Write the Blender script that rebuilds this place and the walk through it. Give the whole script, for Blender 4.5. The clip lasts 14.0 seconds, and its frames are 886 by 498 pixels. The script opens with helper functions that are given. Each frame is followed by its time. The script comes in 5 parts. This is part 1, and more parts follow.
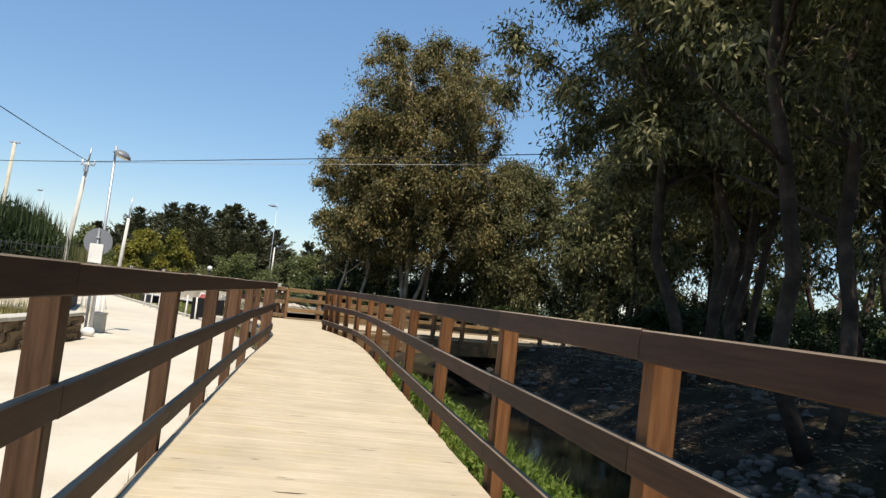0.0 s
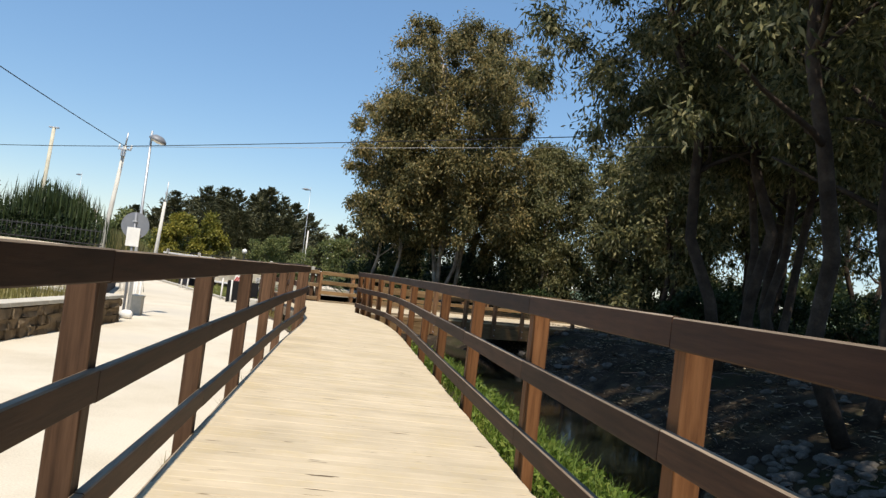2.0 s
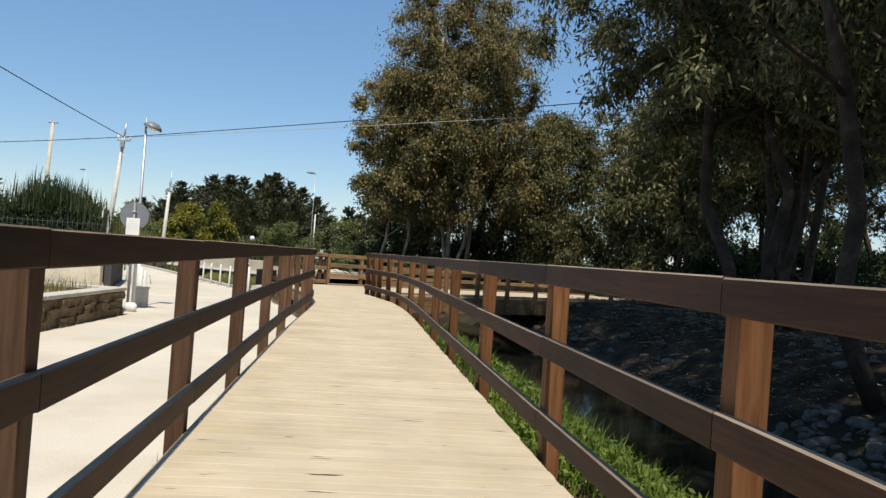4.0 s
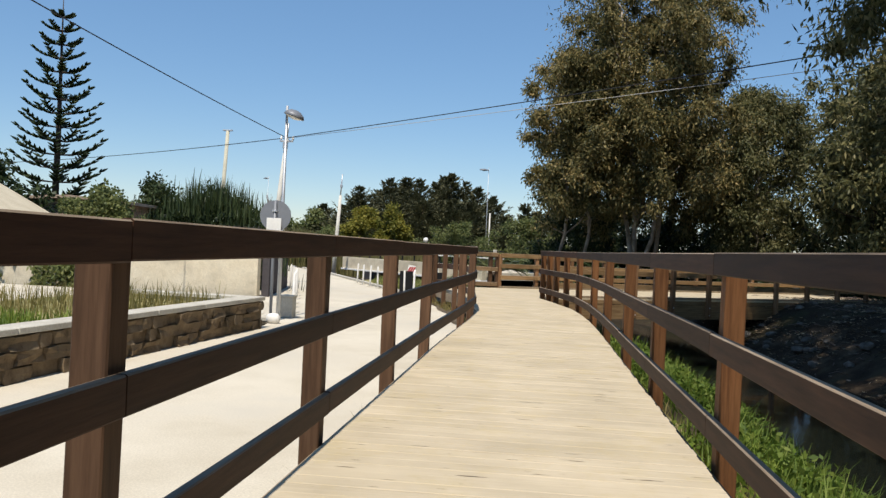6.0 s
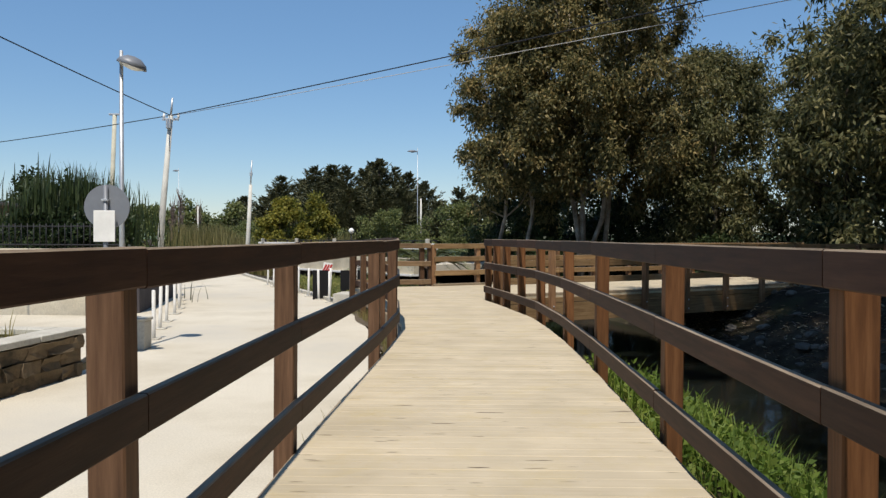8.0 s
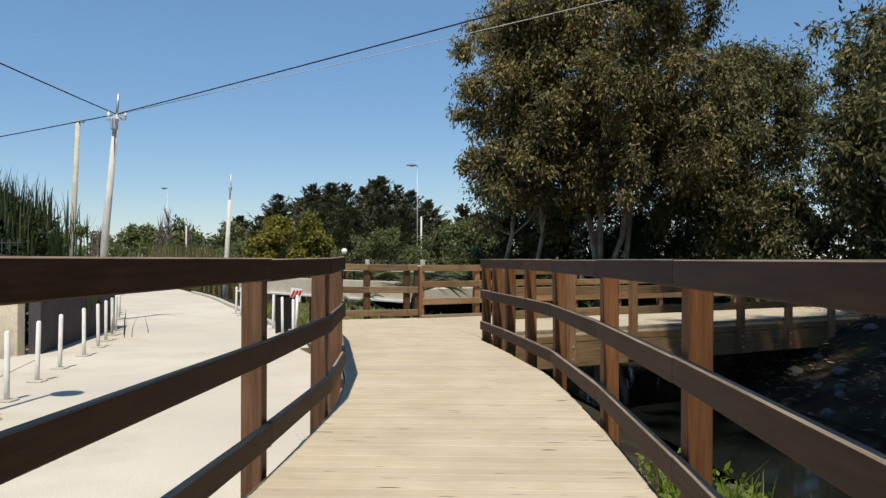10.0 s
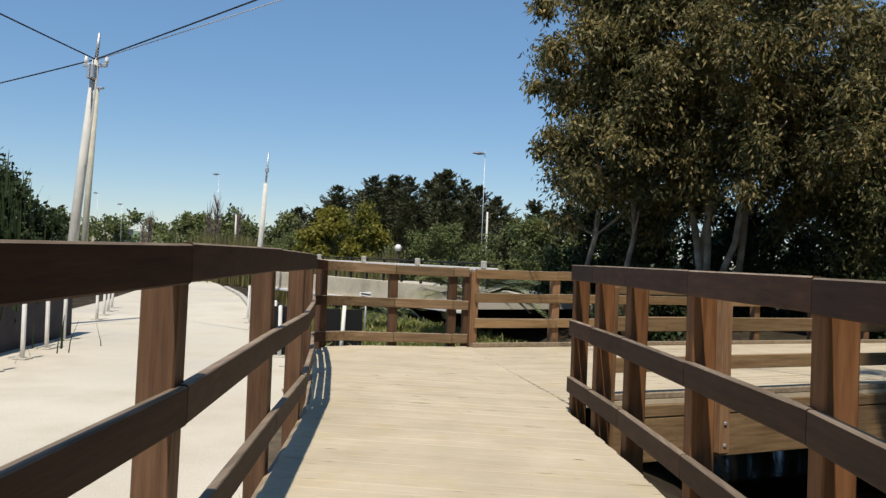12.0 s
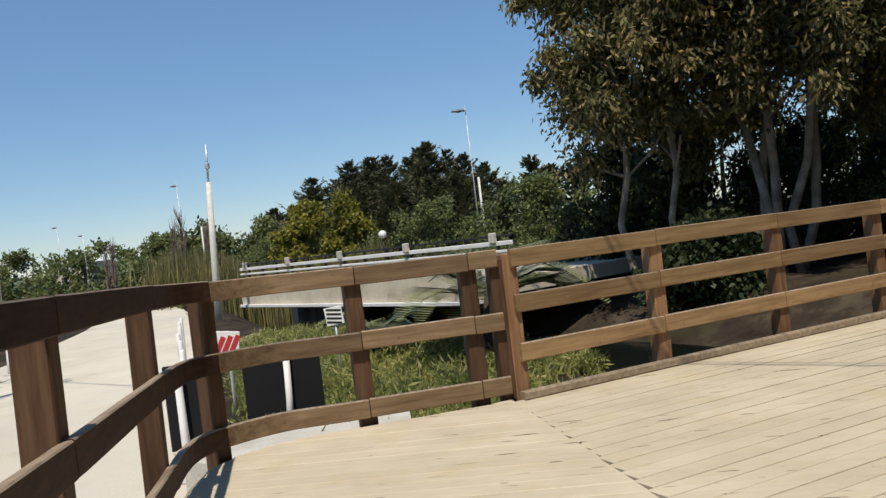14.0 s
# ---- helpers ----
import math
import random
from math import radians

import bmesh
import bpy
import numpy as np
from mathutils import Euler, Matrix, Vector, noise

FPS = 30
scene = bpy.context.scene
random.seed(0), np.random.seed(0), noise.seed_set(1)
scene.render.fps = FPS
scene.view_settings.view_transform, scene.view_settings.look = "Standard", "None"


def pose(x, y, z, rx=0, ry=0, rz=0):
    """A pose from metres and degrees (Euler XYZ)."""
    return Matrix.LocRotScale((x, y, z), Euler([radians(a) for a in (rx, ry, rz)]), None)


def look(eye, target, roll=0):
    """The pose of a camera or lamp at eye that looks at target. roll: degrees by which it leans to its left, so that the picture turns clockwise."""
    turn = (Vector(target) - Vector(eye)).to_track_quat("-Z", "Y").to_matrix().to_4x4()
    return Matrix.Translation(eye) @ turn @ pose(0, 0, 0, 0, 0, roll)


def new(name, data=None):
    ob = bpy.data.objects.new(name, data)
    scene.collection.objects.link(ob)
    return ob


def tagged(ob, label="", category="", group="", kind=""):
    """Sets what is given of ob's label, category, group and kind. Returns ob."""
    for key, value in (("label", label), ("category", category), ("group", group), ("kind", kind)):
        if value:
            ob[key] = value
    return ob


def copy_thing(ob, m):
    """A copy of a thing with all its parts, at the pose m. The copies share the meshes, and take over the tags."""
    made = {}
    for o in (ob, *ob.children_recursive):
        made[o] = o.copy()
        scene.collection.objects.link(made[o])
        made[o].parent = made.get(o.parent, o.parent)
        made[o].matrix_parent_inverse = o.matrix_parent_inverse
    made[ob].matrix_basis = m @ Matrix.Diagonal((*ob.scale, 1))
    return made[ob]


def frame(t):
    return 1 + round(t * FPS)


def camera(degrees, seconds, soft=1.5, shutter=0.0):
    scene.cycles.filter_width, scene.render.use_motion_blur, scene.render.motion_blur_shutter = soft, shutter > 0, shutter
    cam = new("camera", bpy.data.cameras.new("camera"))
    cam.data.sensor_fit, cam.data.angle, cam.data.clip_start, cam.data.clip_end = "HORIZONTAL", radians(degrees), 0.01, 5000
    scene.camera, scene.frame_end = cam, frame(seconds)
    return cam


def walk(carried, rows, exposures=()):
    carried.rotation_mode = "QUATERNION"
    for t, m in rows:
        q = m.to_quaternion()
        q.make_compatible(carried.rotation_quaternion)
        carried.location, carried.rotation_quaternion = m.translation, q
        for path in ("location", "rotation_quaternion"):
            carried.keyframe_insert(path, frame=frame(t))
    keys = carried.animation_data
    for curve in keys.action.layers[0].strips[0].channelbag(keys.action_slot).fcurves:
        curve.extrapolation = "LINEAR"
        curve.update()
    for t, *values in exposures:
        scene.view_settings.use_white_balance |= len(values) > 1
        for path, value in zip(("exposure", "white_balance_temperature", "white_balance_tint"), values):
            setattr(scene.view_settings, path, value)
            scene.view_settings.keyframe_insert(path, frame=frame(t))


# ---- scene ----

# ---------- camera ----------
cam = camera(56, 14.0, soft=1.4)
walk(cam, [
    (0, look((0.119, 0.124, 1.181), (0.43, 2.095, 1.308), 6.8)),
    (0.5, look((0.115, 0.128, 1.187), (0.418, 2.101, 1.303), 6.9)),
    (1, look((0.115, 0.135, 1.188), (0.403, 2.111, 1.293), 7.0)),
    (1.5, look((0.124, 0.141, 1.193), (0.389, 2.121, 1.284), 6.9)),
    (2, look((0.129, 0.123, 1.198), (0.368, 2.107, 1.275), 6.9)),
    (2.5, look((0.124, 0.11, 1.19), (0.332, 2.098, 1.256), 6.9)),
    (5, look((0.401, 1.765, 1.157), (0.639, 3.751, 1.164), 2.9)),
    (5.5, look((0.481, 2.638, 1.162), (0.675, 4.628, 1.17), 2.7)),
    (6, look((0.448, 3.75, 1.127), (0.239, 5.739, 1.125), 2.6)),
    (6.5, look((0.427, 4.82, 1.166), (0.317, 6.817, 1.155), 1.5)),
    (7, look((0.383, 5.95, 1.191), (0.449, 7.949, 1.165), 0.8)),
    (7.5, look((0.361, 7.178, 1.196), (0.349, 9.178, 1.166), 0.3)),
    (8, look((0.326, 8.366, 1.202), (0.274, 10.365, 1.175), 0.1)),
    (10.5, look((0.633, 13.602, 1.162), (0.549, 15.6, 1.198), 0.2)),
    (11, look((0.613, 14.981, 1.163), (0.508, 16.978, 1.203), 0.6)),
    (11.5, look((0.547, 16.378, 1.166), (0.43, 18.374, 1.195), 1.5)),
    (12, look((0.464, 17.782, 1.18), (0.226, 19.768, 1.203), 2.3)),
    (12.5, look((0.209, 19.07, 1.191), (-0.455, 20.957, 1.18), 2.5)),
    (13, look((-0.024, 20.51, 1.216), (-0.431, 22.468, 1.212), -0.6)),
    (13.5, look((-0.108, 21.95, 1.205), (-0.392, 23.929, 1.18), -3.9)),
    (14, look((-0.228, 23.22, 1.195), (-0.45, 25.207, 1.167), -6.9)),
], exposures=[(0.0, 0.24, 7000, 11), (2.6, 0.24, 7000, 11), (5.0, 0.0, 6800, 10), (6.0, 0.06, 6800, 10), (6.5, -0.08, 6750, 10), (7.5, -0.06, 6700, 10), (12.0, -0.06, 6750, 10), (13.0, -0.12, 6700, 10), (14.0, -0.10, 6700, 10)])

# ---------- world and sun ----------
SUN_EL, SUN_AZ = radians(62), radians(3)     # shadows run ahead, a little to the right
world = bpy.data.worlds.new("sky")
scene.world = world
world.use_nodes = True
wn = world.node_tree
sky = wn.nodes.new("ShaderNodeTexSky")
sky.sky_type = "NISHITA"
sky.sun_disc = False
sky.sun_elevation = SUN_EL
sky.sun_rotation = math.pi + SUN_AZ
sky.air_density, sky.dust_density, sky.ozone_density = 1.0, 0.0, 3.0
rich = wn.nodes.new("ShaderNodeHueSaturation")
rich.inputs["Saturation"].default_value = 1.16
wn.links.new(sky.outputs[0], rich.inputs["Color"])
tint = wn.nodes.new("ShaderNodeMix")
tint.data_type, tint.blend_type = "RGBA", "MIX"     # clear azure air evens the sky out
tint.inputs[0].default_value = 0.38
tint.inputs[7].default_value = (1.45, 2.85, 5.2, 1)
wn.links.new(rich.outputs[0], tint.inputs[6])
wn.links.new(tint.outputs[2], wn.nodes["Background"].inputs[0])
wn.nodes["Background"].inputs[1].default_value = 0.126
sun = new("sun", bpy.data.lights.new("sun", "SUN"))
sun.data.energy, sun.data.angle, sun.data.color = 5.0, radians(0.53), (1.0, 0.95, 0.87)
sun_way = Vector((math.sin(SUN_AZ) * math.cos(SUN_EL), math.cos(SUN_AZ) * math.cos(SUN_EL), -math.sin(SUN_EL)))
sun.matrix_world = look((0, -40, 60), Vector((0, -40, 60)) + sun_way)


# ---------- materials ----------
def material(name, rough=0.7, metal=0.0, spec=0.5):
    m = bpy.data.materials.new(name)
    m.use_nodes = True
    b = m.node_tree.nodes["Principled BSDF"]
    b.inputs["Roughness"].default_value = rough
    b.inputs["Metallic"].default_value = metal
    b.inputs["Specular IOR Level"].default_value = spec
    return m, m.node_tree, b


def node(tree, kind, **values):
    n = tree.nodes.new(kind)
    for key, value in values.items():
        n.inputs[key].default_value = value
    return n


def ramp(tree, source, stops):
    r = tree.nodes.new("ShaderNodeValToRGB")
    while len(r.color_ramp.elements) < len(stops):
        r.color_ramp.elements.new(0.5)
    for e, (at, col) in zip(r.color_ramp.elements, stops):
        e.position, e.color = at, (*col, 1)
    tree.links.new(source, r.inputs[0])
    return r.outputs[0]


def mix(tree, fac, a, b, blend="MIX"):
    n = tree.nodes.new("ShaderNodeMix")
    n.data_type, n.blend_type = "RGBA", blend
    for socket, value in ((n.inputs[0], fac), (n.inputs[6], a), (n.inputs[7], b)):
        if isinstance(value, (int, float)):
            socket.default_value = value
        elif isinstance(value, tuple):
            socket.default_value = (*value, 1)
        else:
            tree.links.new(value, socket)
    return n.outputs[2]


def coords(tree, scale=(1, 1, 1), kind="Object"):
    tc = tree.nodes.new("ShaderNodeTexCoord")
    mp = tree.nodes.new("ShaderNodeMapping")
    mp.inputs["Scale"].default_value = scale
    tree.links.new(tc.outputs[kind], mp.inputs[0])
    return mp.outputs[0]


def world_coords(tree, scale=(1, 1, 1), turn=0.0):
    """Plan coordinates, scaled along axes turned by some degrees about z."""
    g = tree.nodes.new("ShaderNodeNewGeometry")
    m = tree.nodes.new("ShaderNodeMapping")
    m.vector_type = "TEXTURE"
    m.inputs["Rotation"].default_value = (0, 0, radians(turn))
    m.inputs["Scale"].default_value = tuple(1 / v for v in scale)
    tree.links.new(g.outputs["Position"], m.inputs["Vector"])
    return m.outputs[0]


def noise_of(tree, vec, scale, detail=4.0, rough=0.6):
    n = node(tree, "ShaderNodeTexNoise", Scale=scale, Detail=detail, Roughness=rough)
    tree.links.new(vec, n.inputs["Vector"])
    return n.outputs["Fac"]


def bump(tree, bsdf, height, strength, distance=0.01):
    b = node(tree, "ShaderNodeBump", Strength=strength, Distance=distance)
    tree.links.new(height, b.inputs["Height"])
    tree.links.new(b.outputs[0], bsdf.inputs["Normal"])


def object_random(tree):
    return tree.nodes.new("ShaderNodeObjectInfo").outputs["Random"]


def wood(name, dark, mid, light, axis, rough=0.6, random_amount=0.35, wear=None, slits=False, turn=0.0):
    """Timber with the grain along one axis of the piece."""
    m, t, b = material(name, rough, 0, 0.15)
    s = [14, 14, 14]
    s[axis] = 0.9
    v = world_coords(t, tuple(s), turn)
    grain = noise_of(t, v, 2.2, 6, 0.65)
    big = noise_of(t, world_coords(t, (1.1, 1.1, 1.1)), 1.3, 3)
    col = ramp(t, grain, [(0.28, dark), (0.5, mid), (0.75, light)])
    shade = ramp(t, big, [(0.3, (0.86, 0.85, 0.82)), (0.7, (1.08, 1.07, 1.05))])
    col = mix(t, 1.0, col, shade, "MULTIPLY")
    rnd = ramp(t, object_random(t), [(0.0, (1 - random_amount,) * 3), (1.0, (1 + random_amount * 0.5,) * 3)])
    col = mix(t, 1.0, col, rnd, "MULTIPLY")
    if wear:
        spots = ramp(t, noise_of(t, world_coords(t, (5, 5, 5)), 4.0, 5, 0.7), [(0.62, (0, 0, 0)), (0.72, (1, 1, 1))])
        col = mix(t, spots, col, wear)
    if slits:
        crack = ramp(t, noise_of(t, world_coords(t, (3.2, 26, 1)), 1.0, 2, 0.4), [(0.70, (0, 0, 0)), (0.73, (1, 1, 1))])
        col = mix(t, crack, col, (0.10, 0.075, 0.05))
        lichen = ramp(t, noise_of(t, world_coords(t, (1.6, 1.6, 1.6)), 1.4, 7, 0.72), [(0.50, (0, 0, 0)), (0.78, (0.75, 0.75, 0.75))])
        col = mix(t, lichen, col, (0.455, 0.365, 0.20))
        grime = ramp(t, noise_of(t, world_coords(t, (7, 11, 7)), 2.0, 5, 0.7), [(0.62, (0, 0, 0)), (0.74, (0.55, 0.55, 0.55))])
        col = mix(t, grime, col, (0.26, 0.20, 0.14))
    t.links.new(col, b.inputs["Base Color"])
    bump(t, b, grain, 0.2 if slits else 0.35, 0.006)
    return m


def mottled(name, stops, scale=3.0, rough=0.85, fine=40.0, strength=0.4, dist=0.01, stain=None):
    m, t, b = material(name, rough, 0, 0.12)
    v = world_coords(t)
    a = noise_of(t, v, scale, 6, 0.62)
    f = noise_of(t, v, fine, 4, 0.7)
    col = ramp(t, a, stops)
    col = mix(t, 1.0, col, ramp(t, f, [(0.3, (0.82, 0.82, 0.82)), (0.7, (1.12, 1.12, 1.12))]), "MULTIPLY")
    if stain:
        st = ramp(t, noise_of(t, v, scale * 0.25, 5, 0.7), [(0.5, (0, 0, 0)), (0.66, (1, 1, 1))])
        col = mix(t, st, col, stain)
    t.links.new(col, b.inputs["Base Color"])
    bump(t, b, f, strength, dist)
    return m


def leafy(name, cols, rough=0.55, through_light=0.42):
    """Leaves: the colour varies from leaf to leaf, and light passes through."""
    m, t, b = material(name, rough, 0, 0.3)
    g = t.nodes.new("ShaderNodeNewGeometry")
    n = len(cols)
    col = ramp(t, g.outputs["Random Per Island"], [(i / max(n - 1, 1), c) for i, c in enumerate(cols)])
    big = noise_of(t, world_coords(t), 0.55, 3)
    col = mix(t, 1.0, col, ramp(t, big, [(0.32, (0.7, 0.75, 0.7)), (0.68, (1.3, 1.22, 1.1))]), "MULTIPLY")
    t.links.new(col, b.inputs["Base Color"])
    tr = t.nodes.new("ShaderNodeBsdfTranslucent")
    t.links.new(col, tr.inputs[0])
    mx = node(t, "ShaderNodeMixShader", Fac=through_light)
    t.links.new(b.outputs[0], mx.inputs[1])
    t.links.new(tr.outputs[0], mx.inputs[2])
    t.links.new(mx.outputs[0], t.nodes["Material Output"].inputs[0])
    return m


def plain(name, col, rough=0.5, metal=0.0, vary=0.12, scale=6.0):
    m, t, b = material(name, rough, metal, 0.4)
    f = noise_of(t, world_coords(t), scale, 5, 0.65)
    c = mix(t, 1.0, tuple(col), ramp(t, f, [(0.3, (1 - vary,) * 3), (0.7, (1 + vary,) * 3)]), "MULTIPLY")
    t.links.new(c, b.inputs["Base Color"])
    bump(t, b, f, 0.12, 0.004)
    return m


# stained brown boards, with the shade of their inner faces in the colour
RAIL_Y = wood("shaded_brown_stained_rail_timber", (0.026, 0.0125, 0.008), (0.050, 0.0235, 0.014), (0.078, 0.038, 0.022), 1)
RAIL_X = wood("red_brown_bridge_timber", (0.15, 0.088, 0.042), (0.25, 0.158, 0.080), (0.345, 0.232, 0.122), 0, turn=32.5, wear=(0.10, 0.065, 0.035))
POST_X = wood("sun_faded_post_timber", (0.14, 0.073, 0.038), (0.235, 0.13, 0.068), (0.33, 0.195, 0.108), 2)
# the same boards where they face the sun: sunlight painted as a lighter tone
RAIL_SUNLIT = wood("sunlit_brown_rail_timber", (0.11, 0.068, 0.038), (0.19, 0.125, 0.072), (0.275, 0.19, 0.112), 0, turn=20, wear=(0.085, 0.058, 0.034))
# bleached board tops, made paler still to paint the sun catching them
WORN_LIT = wood("sunlit_bleached_board_top", (0.16, 0.115, 0.078), (0.27, 0.205, 0.145), (0.38, 0.30, 0.22), 1)
POST_RED = wood("orange_brown_post_timber", (0.085, 0.036, 0.015), (0.165, 0.072, 0.029), (0.235, 0.11, 0.047), 2)
POST_Z = wood("brown_stained_post_timber", (0.06, 0.033, 0.019), (0.112, 0.061, 0.035), (0.165, 0.095, 0.056), 2)
DECK = wood("sun_bleached_deck_planks", (0.475, 0.400, 0.290), (0.515, 0.440, 0.324), (0.55, 0.472, 0.352), 0, 0.75, 0.07, (0.53, 0.44, 0.27), slits=True)
DECK_EDGE = wood("grey_weathered_edge_timber", (0.15, 0.115, 0.078), (0.25, 0.195, 0.135), (0.36, 0.29, 0.205), 1)
ROAD = mottled("pale_dusty_concrete", [(0.3, (0.50, 0.443, 0.345)), (0.55, (0.595, 0.538, 0.435)), (0.8, (0.655, 0.598, 0.49))], 0.7, 0.9, 60, 0.25, 0.006, (0.48, 0.44, 0.37))
# soil colour lowered to carry the tree shade on the bank
SOIL = mottled("shaded_dry_soil_and_litter", [(0.3, (0.022, 0.016, 0.011)), (0.5, (0.045, 0.033, 0.022)), (0.74, (0.12, 0.092, 0.062))], 1.6, 0.95, 30, 0.8, 0.03, (0.028, 0.03, 0.012))
STONE = mottled("grey_bank_stone", [(0.3, (0.08, 0.07, 0.058)), (0.6, (0.15, 0.133, 0.112)), (0.85, (0.27, 0.25, 0.22))], 5, 0.9, 50, 0.6)
WALLSTONE = mottled("brown_tufa_block", [(0.3, (0.12, 0.085, 0.052)), (0.55, (0.22, 0.16, 0.10)), (0.8, (0.34, 0.27, 0.18))], 6, 0.95, 45, 0.9, 0.02, (0.075, 0.06, 0.04))
CAPSTONE = mottled("pale_cement_coping", [(0.3, (0.42, 0.39, 0.33)), (0.7, (0.56, 0.53, 0.46))], 3, 0.9)
TANWALL = mottled("tan_render", [(0.3, (0.58, 0.50, 0.365)), (0.7, (0.70, 0.63, 0.49))], 3.5, 0.9, 30, 0.3, 0.01, (0.44, 0.38, 0.28))
# render coloured dark in place of shade
SHADEWALL = mottled("shade_dark_grey_render", [(0.3, (0.06, 0.055, 0.06)), (0.7, (0.10, 0.09, 0.095))], 2, 0.9)
# grey-brown bark, darkened to hold the shade the bank trunks stand in
BARK = mottled("shaded_grey_brown_bark", [(0.3, (0.035, 0.026, 0.020)), (0.55, (0.075, 0.056, 0.043)), (0.8, (0.16, 0.125, 0.098))], 2.2, 0.9, 25, 0.8, 0.02)
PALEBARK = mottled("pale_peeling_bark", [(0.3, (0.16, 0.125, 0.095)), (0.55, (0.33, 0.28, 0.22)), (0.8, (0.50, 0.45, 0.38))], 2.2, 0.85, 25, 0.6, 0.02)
EUCA = leafy("eucalyptus_leaves", [(0.047, 0.056, 0.025), (0.105, 0.113, 0.049), (0.185, 0.182, 0.084), (0.31, 0.28, 0.15)])
EUCA_WARM = leafy("rusty_eucalyptus_leaves", [(0.052, 0.058, 0.026), (0.125, 0.122, 0.052), (0.24, 0.205, 0.088), (0.38, 0.29, 0.135)])
CONIFER = leafy("dark_conifer_needles", [(0.042, 0.047, 0.024), (0.086, 0.09, 0.045), (0.15, 0.145, 0.08)], 0.6, 0.2)
YELLOW = leafy("yellow_green_mimosa_leaves", [(0.14, 0.15, 0.028), (0.23, 0.22, 0.042), (0.32, 0.28, 0.06)])
HEDGE = leafy("mid_green_hedge_leaves", [(0.085, 0.112, 0.042), (0.155, 0.185, 0.068), (0.24, 0.255, 0.108)])
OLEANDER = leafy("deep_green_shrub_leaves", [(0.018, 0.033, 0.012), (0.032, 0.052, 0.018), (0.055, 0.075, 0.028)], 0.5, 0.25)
GRASS = leafy("fresh_green_grass", [(0.07, 0.12, 0.018), (0.13, 0.20, 0.03), (0.22, 0.27, 0.06)], 0.6, 0.4)
WEED = leafy("pale_yellow_green_weeds", [(0.15, 0.19, 0.05), (0.27, 0.29, 0.09), (0.42, 0.39, 0.18)], 0.65, 0.5)
DRYGRASS = leafy("dry_yellow_grass", [(0.14, 0.13, 0.035), (0.22, 0.19, 0.07), (0.30, 0.25, 0.12)], 0.7, 0.4)
REED = leafy("dry_reeds", [(0.11, 0.115, 0.04), (0.18, 0.165, 0.07), (0.25, 0.21, 0.10)], 0.7, 0.3)
PALM = leafy("palm_fronds", [(0.12, 0.15, 0.06), (0.20, 0.23, 0.11), (0.30, 0.31, 0.17)], 0.5, 0.25)
LITTER = leafy("dead_leaf_litter", [(0.10, 0.07, 0.045), (0.22, 0.165, 0.11), (0.40, 0.33, 0.24)], 0.8, 0.1)
TWIG = plain("dry_twigs", (0.16, 0.12, 0.10), 0.9)
WHITE = plain("chalky_white_paint", (0.74, 0.72, 0.68), 0.6, 0, 0.1)
POLE = plain("pale_concrete_pole", (0.60, 0.58, 0.52), 0.8, 0, 0.15, 3)
YELLOWPOLE = plain("yellowish_timber_pole", (0.52, 0.49, 0.38), 0.8, 0, 0.15, 3)
STEEL = plain("galvanised_steel", (0.50, 0.51, 0.52), 0.45, 0.6, 0.1)
SIGNGREY = plain("grey_sign_back", (0.20, 0.21, 0.23), 0.5, 0.2, 0.08)
BLACK = plain("black_cable", (0.012, 0.012, 0.014), 0.6)
PALECABLE = plain("pale_cable", (0.42, 0.41, 0.39), 0.6)
TARP = plain("black_sheeting", (0.006, 0.006, 0.007), 0.95)
ROOF = mottled("faded_roof_tiles", [(0.3, (0.30, 0.22, 0.16)), (0.7, (0.45, 0.36, 0.28))], 4, 0.9)
CREAM = mottled("cream_house_render", [(0.3, (0.50, 0.43, 0.31)), (0.7, (0.60, 0.53, 0.40))], 1.2, 0.9, 30, 0.2)
BROWNWALL = mottled("brown_house_render", [(0.3, (0.24, 0.165, 0.115)), (0.7, (0.33, 0.235, 0.17))], 1.2, 0.9, 30, 0.2)
STRAW = mottled("pale_straw_litter", [(0.3, (0.20, 0.17, 0.07)), (0.55, (0.34, 0.30, 0.14)), (0.8, (0.46, 0.40, 0.24))], 3.0, 0.95, 40, 0.8, 0.02, (0.16, 0.17, 0.06))
# verge soil with part of the railing's shadow put into its colour
VERGE = mottled("shaded_dusty_verge_soil", [(0.3, (0.075, 0.058, 0.04)), (0.6, (0.14, 0.11, 0.075)), (0.85, (0.26, 0.215, 0.155))], 5.0, 0.95, 45, 0.8, 0.015)
HILL = mottled("hazy_green_hill", [(0.3, (0.10, 0.15, 0.10)), (0.7, (0.17, 0.21, 0.14))], 0.08, 1.0, 1.0, 0.1)
GLASS_DARK = plain("dark_window_glass", (0.03, 0.035, 0.04), 0.15)
LAMPGLASS = plain("frosted_lamp_cover", (0.70, 0.70, 0.67), 0.3)
m_, t_, b_ = material("still_stream_water", 0.06, 0, 0.28)
b_.inputs["Base Color"].default_value = (0.008, 0.010, 0.008, 1)
bump(t_, b_, noise_of(t_, world_coords(t_, (1, 1, 1)), 5.0, 3), 0.06, 0.02)
WATER = m_


# ---------- mesh helpers ----------
def mesh_of(name, verts, faces, mat, smooth=False):
    me = bpy.data.meshes.new(name)
    me.from_pydata([tuple(v) for v in verts], [], [tuple(f) for f in faces])
    me.materials.append(mat)
    if smooth:
        for p in me.polygons:
            p.use_smooth = True
    me.update()
    return me


